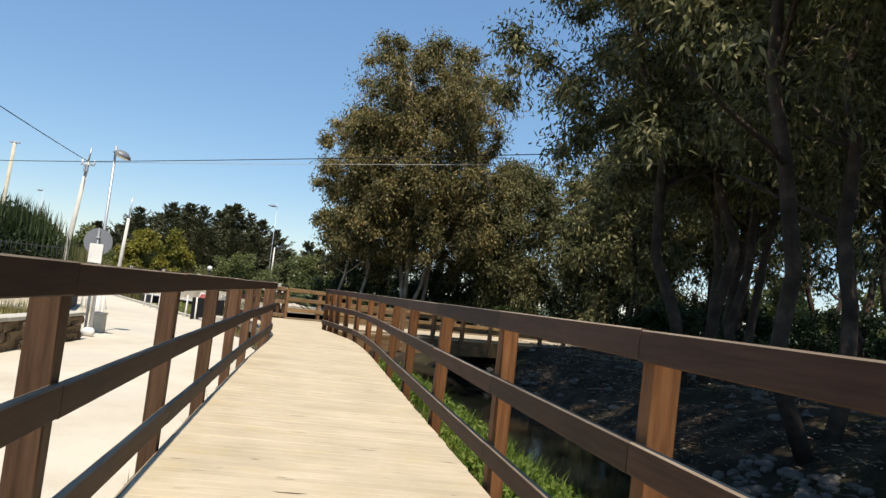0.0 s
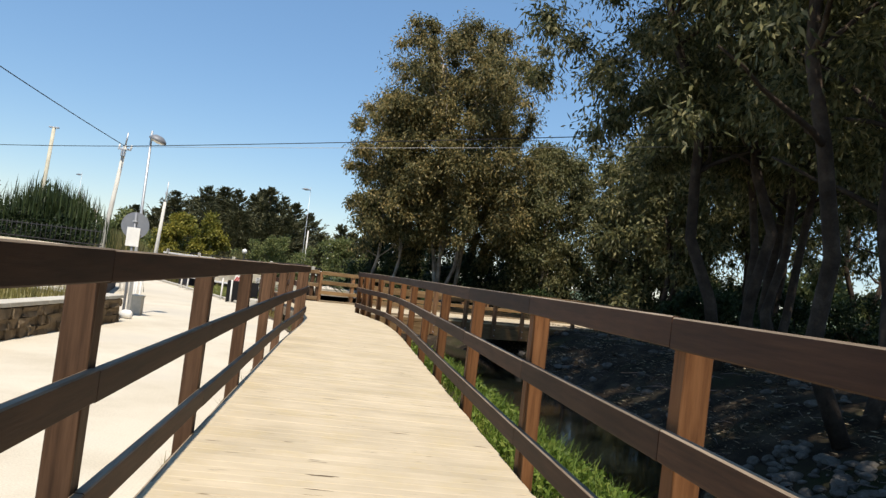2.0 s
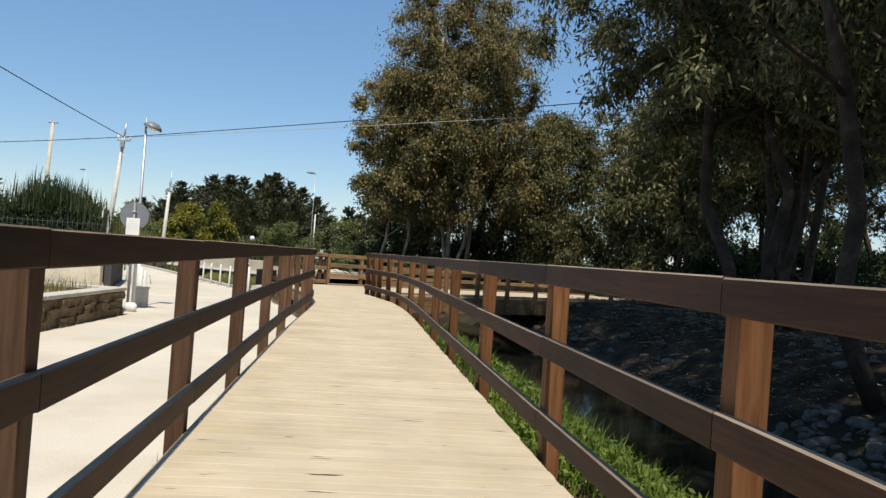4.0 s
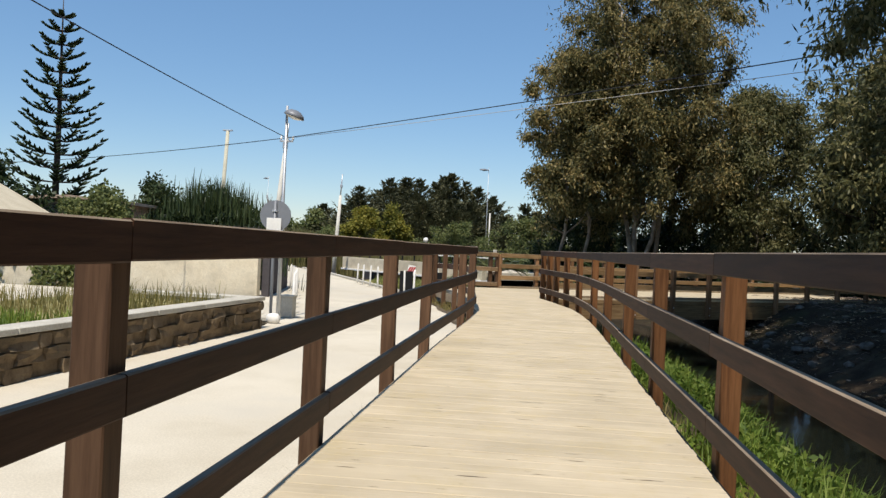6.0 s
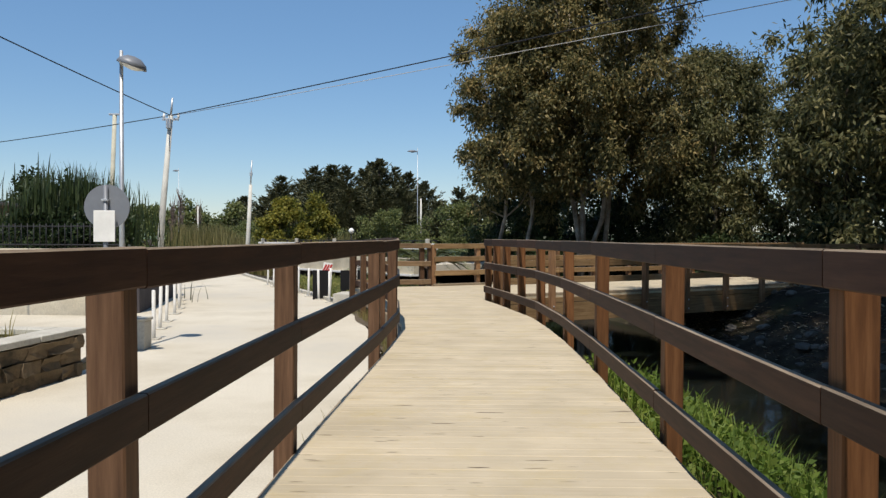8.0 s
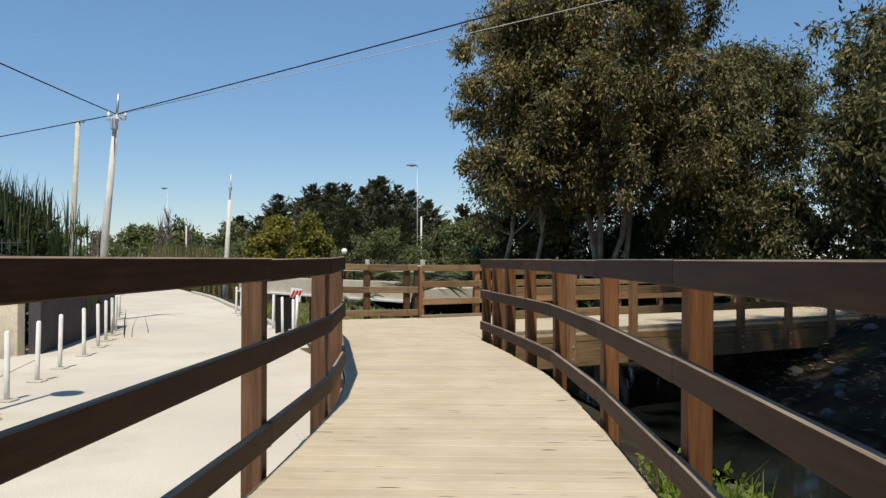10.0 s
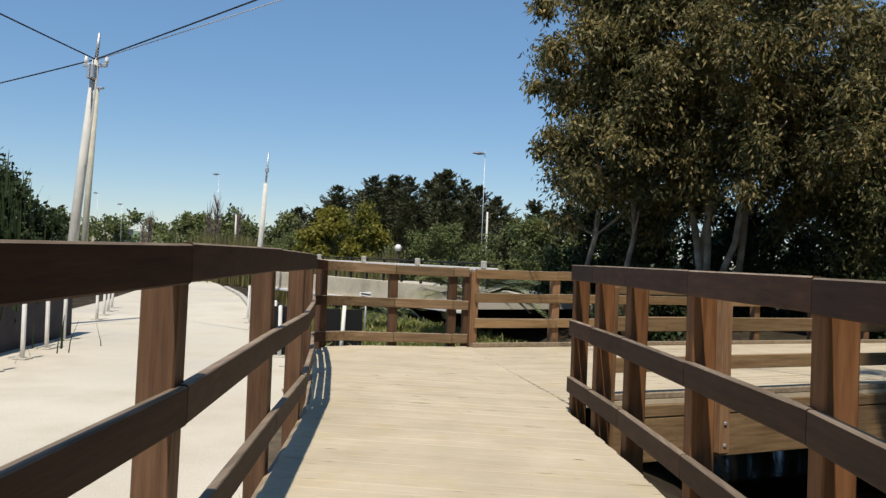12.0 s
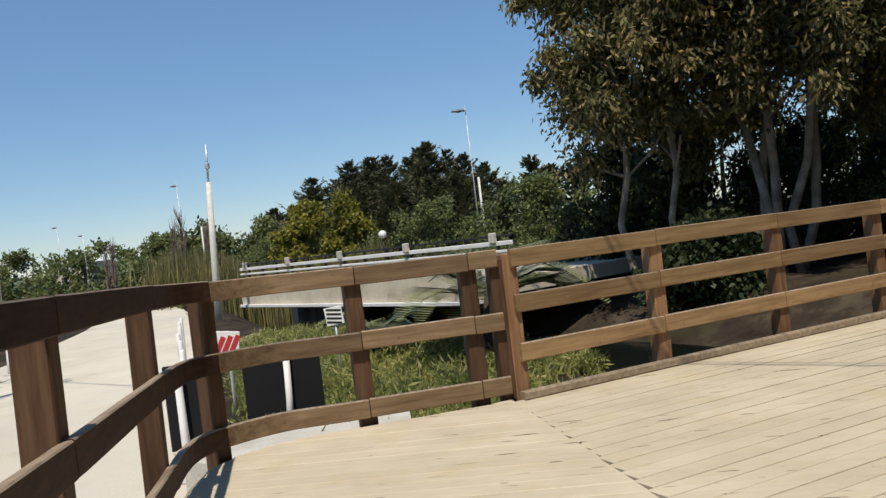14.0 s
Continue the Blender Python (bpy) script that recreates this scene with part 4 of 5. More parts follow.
def cable(label, a, b, sag, r, mat):
    pts = []
    for i in range(33):
        t = i / 32
        p = Vector(a).lerp(Vector(b), t)
        p.z -= sag * 4 * t * (1 - t)
        pts.append(p)
    tagged(new("overhead_cable", tubes_mesh("overhead_cable", [(pts, [r] * 33)], mat, 6)), label, "cable", "overhead cables")


HUB = Vector((-8.65, 33.6, 4.92))
CLIP = Vector((0.15, 27.3, 5.45))
span = CLIP - HUB
cable("black overhead cable slung from the pole across the boardwalk", HUB, HUB + span * 3.4, 0.12, 0.014, BLACK)
cable("pale overhead wire beside the black cable", HUB + Vector((0, 0, -0.02)), HUB + span * 3.4 + Vector((0, 0.6, -0.5)), 0.12, 0.008, PALECABLE)
cable("black overhead cable running back along the lane", HUB, HUB + Vector((-3.0, -44, 3.7)), 0.5, 0.014, BLACK)
cable("black overhead cable running off between poles", HUB, HUB + Vector((-34, 17, -0.2)), 0.5, 0.014, BLACK)

# ---------- road sign ----------
sign = thing("road_sign", (-4.5, 19.45, ROAD_Z), "grey back of a round road sign with a white plate", "sign")
part("post", tubes_mesh("post", [([(0, 0, -0.1), (0, 0, 1.2), (0, 0, 2.35)], [0.03, 0.03, 0.03])], SIGNGREY, 10), sign)
bm = bmesh.new()
bmesh.ops.create_cone(bm, cap_ends=True, segments=32, radius1=0.30, radius2=0.30, depth=0.015)
part("disc", from_bm("disc", bm, SIGNGREY), sign, pose(0, 0.045, 2.06, 90, 0, 6), "dull grey round disc")
part("plate", box_mesh("plate", 0.28, 0.012, 0.42, WHITE, 0.004), sign, pose(0.0, -0.045, 1.80, 0, 0, 6), "white rectangular plate")
for z in (1.75, 1.95, 2.15):
    part("clamp", box_mesh("clamp", 0.09, 0.09, 0.03, STEEL, 0.004), sign, pose(0, 0.0, z))
part("foot", box_mesh("foot", 0.3, 0.3, 0.12, CAPSTONE, 0.03, True), sign, pose(0, 0, 0))

# ---------- pale box and white sack at the lamp's foot ----------
cabinet = thing("utility_box", (-4.5, 20.55, ROAD_Z), "low pale concrete utility box beside the lamp's foot", "utility box")
part("body", box_mesh("body", 0.30, 0.28, 0.42, CAPSTONE, 0.012, True), cabinet)
part("lid", box_mesh("lid", 0.34, 0.32, 0.05, CAPSTONE, 0.012, True), cabinet, pose(0, 0, 0.421))
bm = box_bm(0.26, 0.20, 0.19, 0.05, True)
for v in bm.verts:
    v.co.x *= 1 - 1.1 * v.co.z * (1 if v.co.y > 0 else 0.4)
tagged(new("sack", from_bm("sack", bm, WHITE, True)), "small white sack slumped at the sign's foot", "sack").location = (-4.36, 19.2, ROAD_Z)

# ---------- bollards ----------
def bollard_mesh():
    return tubes_mesh("stake", [([(0, 0, -0.1), (0, 0, 0.3), (0, 0, 0.78), (0.0, 0, 0.80)], [0.032, 0.032, 0.032, 0.02])], WHITE, 8)


stake, footing = bollard_mesh(), box_mesh("footing", 0.2, 0.2, 0.02, CAPSTONE, 0.006, True)
first = thing("bollard", (-4.7, 21.7, ROAD_Z), "thin white post on a small pale footing", "bollard", "white posts along the lane")
part("stake", stake, first)
part("footing", footing, first)
for x, y in [(-5.15, 23.2), (-5.5, 24.5), (-5.9, 26.1), (-6.25, 27.4), (-6.65, 28.6), (-7.05, 29.8), (-7.5, 31.0), (-9.1, 34.9), (-9.6, 36.1), (-10.1, 37.2), (-10.6, 38.3),
             (-3.1, 29.4), (-3.55, 30.4), (-4.05, 31.6), (-4.55, 32.7), (-5.05, 33.8), (-5.55, 34.9), (-6.05, 36.0), (-6.5, 37.1)]:
    copy_thing(first, pose(x, y, ROAD_Z, 0, random.uniform(-2, 2), 0))

# ---------- dark boundary wall, fence, buildings on the lane's far side ----------
def wall_box(name, a, b, z0, z1, thick, mat, parent):
    a, b = Vector((*a, 0)), Vector((*b, 0))
    d = b - a
    m = pose((a.x + b.x) / 2, (a.y + b.y) / 2, z0, 0, 0, math.degrees(math.atan2(d.y, d.x)))
    return part(name, box_mesh(name, d.length, thick, z1 - z0, mat, 0.01, True), parent, m)


# this wall faces away from the sun; its shade is in the dark render
bw = thing("boundary_wall", (0, 0, 0), "rendered boundary wall behind the white posts, coloured dark for shade", "wall", kind="structure")
wall_box("wall", (-6.85, 26.3), (-7.95, 31.8), -0.6, 0.62, 0.2, SHADEWALL, bw)
wall_box("coping", (-6.85, 26.3), (-7.95, 31.8), 0.622, 0.67, 0.26, CAPSTONE, bw)
wall_box("wall", (-24, 28.4), (-6.97, 26.1), -0.6, 0.95, 0.2, TANWALL, bw)
fence = thing("metal_fence", (0, 0, 0), "low dark metal fence of upright bars on a wall", "fence")
fa, fb = Vector((-24, 28.4, 0)), Vector((-6.97, 26.1, 0))
bar = tubes_mesh("bar", [([(0, 0, 0.952), (0, 0, 1.2), (0, 0, 1.5)], [0.012, 0.012, 0.012])], BLACK, 5)
for i in range(115):
    p = fa.lerp(fb, (i + 0.5) / 115)
    part("bar", bar, fence, pose(p.x, p.y, 0))
for z in (1.02, 1.42):
    wall_box("fence_rail", tuple(fa[:2]), tuple(fb[:2]), z, z + 0.03, 0.02, BLACK, fence)


def house(label, x, y, turn, w, d, h, roof_h, wall_mat, roof_mat=ROOF, windows=()):
    hs = thing("house", (x, y, -0.5), label, "house")
    hs.rotation_euler = (0, 0, radians(turn))
    part("wall", mesh_of("wall", [(-w/2, -d/2, 0), (w/2, -d/2, 0), (w/2, d/2, 0), (-w/2, d/2, 0), (-w/2, -d/2, h), (w/2, -d/2, h), (w/2, d/2, h), (-w/2, d/2, h), (0, -d/2, h + roof_h), (0, d/2, h + roof_h)],
        [(0, 1, 5, 8, 4), (1, 2, 6, 5), (2, 3, 7, 9, 6), (3, 0, 4, 7)], wall_mat), hs)
    o, t = 0.35, 0.14
    k = roof_h / (w / 2)
    V = []
    for yy in (-d/2 - o, d/2 + o):
        V += [(-w/2 - o, yy, h - o * k), (0, yy, h + roof_h), (w/2 + o, yy, h - o * k), (-w/2 - o, yy, h - o * k + t), (0, yy, h + roof_h + t), (w/2 + o, yy, h - o * k + t)]
    part("roof", mesh_of("roof", V, [(3, 4, 10, 9), (4, 5, 11, 10), (0, 6, 7, 1), (1, 7, 8, 2), (0, 1, 4, 3), (1, 2, 5, 4), (6, 9, 10, 7), (7, 10, 11, 8), (0, 3, 9, 6), (2, 8, 11, 5)], roof_mat), hs)
    for wx, wz, ww, wh in windows:
        win = part("window", box_mesh("frame", ww, 0.06, wh, WHITE, 0.01), hs, pose(wx, -d/2 - 0.02, wz))
        part("pane", box_mesh("pane", ww - 0.12, 0.02, wh - 0.12, GLASS_DARK), win, pose(0, -0.03, 0))
    return hs


house("small cream house with a faded gable roof", -20.9, 31.5, 12, 5.4, 7, 2.2, 1.5, CREAM, CREAM, [(1.7, 1.55, 0.7, 0.7)])
house("brown rendered house behind the garden trees", -21.0, 42.5, 8, 4.6, 5, 3.0, 0.15, BROWNWALL, ROOF, [(0.5, 1.6, 0.6, 0.8)])
house("white house far off on the rise", -66, 165, 5, 7, 8, 4.6, 0.4, CREAM, WHITE, [(-2, 3.2, 1, 1.1), (1.6, 3.2, 1, 1.1)])
house("white house far off on the rise", -84, 170, 0, 8, 8, 4.9, 0.4, CREAM, WHITE, [(-3, 3.2, 1, 1.1), (2.6, 3.2, 1, 1.1)])
shrub("garden_tree", "dense dark garden tree beside the brown house", -18.9, 45.8, 4.2, 4, 4.5, OLEANDER, 161, 14000, (0.2, 0.06), "tree", 90, (0.4, 0.9), 0.1, -0.5)
shrub("garden_shrub", "light green garden shrubs before the house", -15.2, 28.0, 3.2, 2, 1.6, HEDGE, 162, 5000, (0.16, 0.05), "shrub", 40, (0.25, 0.5), 0.1, -0.5)
shrub("garden_shrub", "light green garden shrubs before the house", -12.8, 27.0, 3.0, 2, 1.5, HEDGE, 163, 5000, (0.16, 0.05), "shrub", 40, (0.25, 0.5), 0.1, -0.5)
shrub("garden_shrub", "tall light green shrubs before the brown house", -16.2, 34.5, 5.4, 2.6, 3.3, HEDGE, 165, 11000, (0.16, 0.05), "shrub", 70, (0.3, 0.6), 0.1, -0.5)
shrub("garden_tree", "dense dark garden tree behind the cream house", -22.5, 37.0, 6, 4, 5.4, OLEANDER, 164, 9000, (0.22, 0.07), "tree", 70, (0.5, 1.0), 0.1, -0.5)

# ---------- road bridge with guard rail ----------
rb = thing("road_bridge", (0, 0, 0), "low concrete road bridge with a pale parapet over the stream", "bridge")
RA_, RB_ = (-9.95, 50.0), (-1.55, 40.8)
GUARD_END = (-0.63, 39.8)
wall_box("parapet", RA_, RB_, -0.22, 0.40, 0.3, TANWALL, rb)
wall_box("slab", RA_, RB_, -0.31, -0.222, 0.5, WHITE, rb)
wall_box("road_deck", (RA_[0] + 2.4, RA_[1] + 2.4), (RB_[0] + 2.4, RB_[1] + 2.4), -0.22, 0.13, 6.0, ROAD, rb)
# dark walls added under the deck to paint the opening's deep shade
wall_box("abutment", (-9.5, 54.0), (-6.6, 46.9), -1.6, -0.3, 0.4, SHADEWALL, rb)
wall_box("void_wall", (RA_[0] + 4.6, RA_[1] + 4.6), (RB_[0] + 4.6, RB_[1] + 4.6), -1.8, -0.2, 0.4, SHADEWALL, rb)
guard = thing("guard_rail", (0, 0, 0), "white and dark metal guard rail along the road bridge", "guard rail")
ga, gb = Vector((*RA_, 0)), Vector((*GUARD_END, 0))
gp = box_mesh("post", 0.07, 0.07, 0.70, BLACK, 0.01, True)
gw = box_mesh("block", 0.16, 0.12, 0.22, CAPSTONE, 0.02, True)
ang = math.degrees(math.atan2((gb - ga).y, (gb - ga).x))
for i in range(13):
    p = ga.lerp(gb, (i + 0.5) / 13)
    part("post", gp, guard, pose(p.x, p.y, 0.40, 0, 0, ang))
    if i % 3 == 0:
        part("block", gw, guard, pose(p.x - 0.1, p.y - 0.1, 0.94, 0, 0, ang))
for z0, z1, mat in ((0.74, 0.80, WHITE), (0.89, 0.98, WHITE), (1.06, 1.10, BLACK)):
    wall_box("beam", (RA_[0] - 0.06, RA_[1] - 0.06), (GUARD_END[0] - 0.06, GUARD_END[1] - 0.06), z0, z1, 0.06, mat, guard)

# black sheeting behind the corner
sheet = thing("black_screen", (0, 0, 0), "black plastic sheeting hung between low posts", "screen")
for a, b, y in ((-3.72, -3.31, 30.44), (-2.98, -2.64, 30.46), (-2.56, -2.30, 30.5)):
    wall_box("sheet", (a, y), (b, y + 0.12), -0.47, 0.33, 0.03, TARP, sheet)
stick = tubes_mesh("post", [([(0, 0, 0), (0.01, 0, 0.4), (0.0, 0, 0.86)], [0.034, 0.032, 0.03])], WHITE, 8)
for x, y in ((-3.27, 30.40), (-2.60, 30.44)):
    part("post", stick, sheet, pose(x, y, -0.47, random.uniform(-2, 2), 3, 0), "chalky white post")
REDPAINT = plain("red_reflective_paint", (0.45, 0.03, 0.03), 0.5)
marker = thing("hazard_marker", (-3.5, 31.5, ROAD_Z), "red and white striped hazard board on a low post", "marker")
part("post", tubes_mesh("post", [([(0, 0.03, -0.05), (0, 0.03, 0.4), (0, 0.03, 0.95)], [0.02, 0.02, 0.02])], STEEL, 8), marker)
part("board", box_mesh("board", 0.25, 0.015, 0.30, WHITE, 0.004), marker, pose(0, 0, 0.80, 0, 8, 8))
for k in range(3):
    part("stripe", box_mesh("stripe", 0.05, 0.004, 0.22, REDPAINT), marker, pose(-0.075 + 0.075 * k, -0.011 + 0.011 * (k - 1), 0.80, 0, 28, 8), "red stripe")
chevron = thing("chevron_board", (-2.98, 34.0, float(ground_z(-2.98, 34.0))), "small white board with black bars in the weeds", "marker")
part("post", tubes_mesh("post", [([(0, 0.03, -0.05), (0, 0.03, 0.4), (0, 0.03, 0.86)], [0.018, 0.018, 0.018])], STEEL, 8), chevron)
part("board", box_mesh("board", 0.24, 0.012, 0.24, WHITE, 0.004), chevron, pose(0, 0, 0.84, 0, -6, 0))
for k in range(4):
    part("stripe", box_mesh("stripe", 0.20, 0.004, 0.025, BLACK), chevron, pose(0, -0.009, 0.755 + 0.055 * k, 0, -6 + 12, 0), "black bar")

# pale concrete apron beyond the corner
apron = [(-2.95, 29.0), (-2.5, 28.75), (-2.25, 28.95), (-1.6, 29.2), (-1.3, 29.35), (-1.45, 30.15), (-1.95, 30.25), (-2.85, 29.95)]
n_ = len(apron)
tagged(new("pavement_2", mesh_of("pavement_2", [(*p, -0.2) for p in apron] + [(*p, ROAD_Z - 0.25) for p in apron], [tuple(range(n_))] + [(i, n_ + i, n_ + (i + 1) % n_, (i + 1) % n_) for i in range(n_)], CAPSTONE)), "pale broken concrete apron beyond the railing corner", "pavement", kind="structure")
kerb_line = thing("road_kerb", (0, 0, 0), "pale low kerb along the lane's outer bend", "kerb", kind="structure")
kerb_path = [p for p in ROAD_RIGHT if 29.5 < p[1] < 52]
for a, b in zip(kerb_path, kerb_path[1:]):
    wall_box("kerb_stone", a, (a[0] + (b[0] - a[0]) * 0.985, a[1] + (b[1] - a[1]) * 0.985), ROAD_Z - 0.1, ROAD_Z + 0.09, 0.16, CAPSTONE, kerb_line)

# ---------- palm ----------
palm = thing("palm", (-0.9, 34.4, float(ground_z(-0.9, 34.4))), "young palm with feathery arching fronds", "palm")
rnd = random.Random(31)
for k in range(20):
    a = 2 * math.pi * k / 20 + rnd.uniform(-0.2, 0.2)
    l, rise = rnd.uniform(1.2, 1.75), rnd.uniform(0.6, 1.2)
    pts = [Vector((math.cos(a) * l * t, math.sin(a) * l * t, 0.75 + rise * t * 1.6 - 1.2 * t * t)) for t in (0, 0.25, 0.5, 0.75, 1.0)]
    q = []
    for j in range(36):
        t = 0.15 + 0.85 * j / 36
        i = min(3, int(t * 4))
        c = pts[i].lerp(pts[i + 1], t * 4 - i)
        for s in (-1, 1):
            w = 0.42 * math.sin(math.pi * min(1, t * 0.9 + 0.1)) + 0.08
            e = c + Vector((math.cos(a) * 0.35 - math.sin(a) * s, math.sin(a) * 0.35 + math.cos(a) * s, 0.15)) * w
            d = Vector((math.cos(a), math.sin(a), 0)) * 0.026
            q.append([c - d, c + d, e + d * 0.3, e - d * 0.3])
    part("frond", quads_mesh("frond", np.array([[tuple(v) for v in f] for f in q]), PALM), palm)
part("stem", tubes_mesh("stem", [([(0, 0, -0.1), (0, 0, 0.5), (0, 0, 0.85)], [0.16, 0.18, 0.1])], BARK, 9), palm)

copy_thing(palm, pose(-2.7, 35.2, float(ground_z(-2.7, 35.2)), 0, 0, 40) @ Matrix.Scale(0.5, 4))

# ---------- grass, weeds, stones ----------
rs = np.random.RandomState(21)


def scatter(n, x0, x1, y0, y1, keep=None, sink=0.02):
    x, y = rs.uniform(x0, x1, n), rs.uniform(y0, y1, n)
    if keep is not None:
        k = keep(x, y)
        x, y = x[k], y[k]
    return np.stack([x, y, ground_z(x, y) - sink], 1)


patch = lambda x, y: (np.sin(y * 1.9) + np.sin(y * 0.83 + 1) + rs.uniform(-1.2, 1.2, len(x))) > -0.3
tagged(new("bank_grass", blades("bank_grass", scatter(8000, 1.75, 3.5, 0, 18.5, patch), 0.15, 0.5, 0.008, GRASS, 1, 0.7)), "bright green grass on the stream's near bank", "grass", kind="stuff")
wd = scatter(600, 1.8, 3.6, 2, 18.5, patch)
tagged(new("bank_weeds", leaves(wd + np.array([0, 0, 0.2]), np.full(len(wd), 0.24), 18000, 0.07, 0.02, GRASS, "bank_weeds", 9, 0.1)), "leafy green weeds on the stream's near bank", "weeds", kind="stuff")
far_keep = lambda x, y: (np.abs(stream_offset(x, y)) > 1.7) & (y - 29.7 > (x + 0.3) * 0.72) & (x > -3.2 - (y - 31) * 0.43) & (x < 0.1 + 0.3 * np.sin(y * 2.3))
tagged(new("corner_grass", blades("corner_grass", scatter(16000, -6, 4, 29.5, 41, far_keep), 0.08, 0.32, 0.011, WEED, 2, 0.7)), "green grass beyond the corner of the boardwalk", "grass", kind="stuff")
tagged(new("dry_grass", blades("dry_grass", scatter(22000, -6, 4, 29.5, 43, far_keep), 0.05, 0.22, 0.012, DRYGRASS, 3, 0.8)), "dry yellow grass beyond the corner", "grass", kind="stuff")
gx, gy = np.meshgrid(np.linspace(-7, 3.5, 64), np.linspace(29.6, 42, 72), indexing="ij")
gz = ground_z(gx, gy) + 0.012
ok = far_keep(gx.ravel(), gy.ravel()).reshape(gx.shape)
gi = lambda a, b: a * 72 + b
tagged(new("ground_2", mesh_of("ground_2", list(np.stack([gx.ravel(), gy.ravel(), gz.ravel()], 1)), [(gi(a, b), gi(a + 1, b), gi(a + 1, b + 1), gi(a, b + 1)) for a in range(63) for b in range(71) if ok[a:a + 2, b:b + 2].all()], STRAW, True)), "pale straw litter over the ground beyond the corner", "ground", kind="structure")
# straw and dead leaves along the boardwalk's edge above the stream
sl = [p for p in RIGHT_EDGE if -1 < p[1] < 19]
sv = [(p[0] + w, p[1], float(ground_z(p[0] + w, p[1])) + 0.015) for p in sl for w in (0.0, 0.22, 0.42 + 0.1 * math.sin(p[1] * 2.7))]
tagged(new("ground_4", mesh_of("ground_4", sv, [(3 * i + k, 3 * i + k + 1, 3 * i + k + 4, 3 * i + k + 3) for i in range(len(sl) - 1) for k in (0, 1)], STRAW, True)), "pale straw litter along the boardwalk's edge", "ground", kind="structure")
sb = scatter(2600, 1.5, 2.0, 0, 18.5)
tagged(new("edge_straw", blades("edge_straw", sb, 0.04, 0.2, 0.006, DRYGRASS, 37, 1.6)), "dry straw along the boardwalk's edge", "grass", kind="stuff")
# dusty verge between lane and boardwalk, its soil darkened to deepen the railing's shade
vl = [p for p in LEFT_EDGE if 4 < p[1] < 27.5]
vv = [(p[0] - 0.05 - (0.0 if s else 0.24 + 0.07 * math.sin(p[1] * 2.1)), p[1], ROAD_Z + 0.012 + (0.02 if s else 0)) for p in vl for s in (0, 1)]
tagged(new("ground_3", mesh_of("ground_3", vv, [(2 * i, 2 * i + 1, 2 * i + 3, 2 * i + 2) for i in range(len(vl) - 1)], VERGE, True)), "dusty verge between the lane and the boardwalk, darkened for the railing's shade", "ground", kind="structure")
vy = rs.uniform(6, 27.3, 2600)
vy = vy[np.sin(vy * 1.3) + np.sin(vy * 3.1) + rs.uniform(-1, 1, len(vy)) > 0.3]
vx = np.interp(vy, [p[1] for p in LEFT_EDGE[:61]], [p[0] for p in LEFT_EDGE[:61]]) - rs.uniform(0.05, 0.22, len(vy))
tagged(new("verge_grass", blades("verge_grass", np.stack([vx, vy, np.full(len(vy), ROAD_Z)], 1), 0.06, 0.26, 0.005, DRYGRASS, 23, 0.8)), "dry tufts of grass along the boardwalk's edge", "grass", kind="stuff")
cw = scatter(1500, -6, 4, 29.5, 40, far_keep)
tagged(new("corner_weeds", leaves(cw + np.array([0, 0, 0.13]), np.full(len(cw), 0.20), 26000, 0.12, 0.014, WEED, "corner_weeds", 19, -0.3)), "sunlit leafy weeds beyond the corner of the boardwalk", "weeds", kind="stuff")
bx, bs = rs.uniform(0.35, 3.3, 9000), rs.uniform(2, wall_len - 0.4, 9000)
bp = np.array(WALL_A)[None, :] + bs[:, None] * np.array(wall_way)[None, :] + bx[:, None] * np.array(wall_in)[None, :]
bp[:, 2] = ROAD_Z + 0.42
lawn = bs < 11.6
tagged(new("planter_lawn", blades("planter_lawn", bp[lawn], 0.10, 0.24, 0.012, GRASS, 4, 0.6)), "short green lawn behind the stone wall", "grass", kind="stuff")
tagged(new("planter_weeds", blades("planter_weeds", bp[~lawn & (rs.uniform(0, 1, 9000) < 0.5)], 0.06, 0.42, 0.008, DRYGRASS, 5, 0.6)), "sparse yellow weeds behind the stone wall", "weeds", kind="stuff")
# stones of the far bank
stone_v, stone_f = [], []
bm = bmesh.new()
bmesh.ops.create_icosphere(bm, subdivisions=2, radius=1)
ico_v = np.array([v.co[:] for v in bm.verts])
ico_f = [tuple(v.index for v in f.verts) for f in bm.faces]
bm.free()
for k in range(520):
    y = rs.uniform(2, 34) if k < 260 else rs.uniform(7.0, 14.0)
    o = (rs.uniform(1.9, 6.5) if rs.rand() < 0.85 else -rs.uniform(1.2, 2.0)) if k < 260 else rs.uniform(1.5, 3.6)
    i = int(np.argmin(np.abs(STREAM_NP[:, 1] - y)))
    x = STREAM_NP[i, 0] + o * 0.85
    s = rs.uniform(0.03, 0.14 if k < 260 else 0.15) * np.array([rs.uniform(0.8, 1.6), rs.uniform(0.8, 1.4), rs.uniform(0.5, 0.9)])
    v = ico_v * (1 + 0.22 * np.sin(ico_v @ rs.normal(size=(3, 3)) * 2.2).sum(1, keepdims=True) / 2) * s
    a = rs.uniform(0, 6.28)
    v = v @ np.array([[math.cos(a), math.sin(a), 0], [-math.sin(a), math.cos(a), 0], [0, 0, 1]])
    o_ = len(stone_v) * 1
    stone_f += [tuple(k + o_ for k in f) for f in ico_f]
    stone_v += list(v + np.array([x, y, float(ground_z(x, y)) + s[2] * 0.15]))
tagged(new("bank_stones", mesh_of("bank_stones", stone_v, stone_f, STONE)), "grey stones strewn over the stream bank", "stones", kind="stuff")
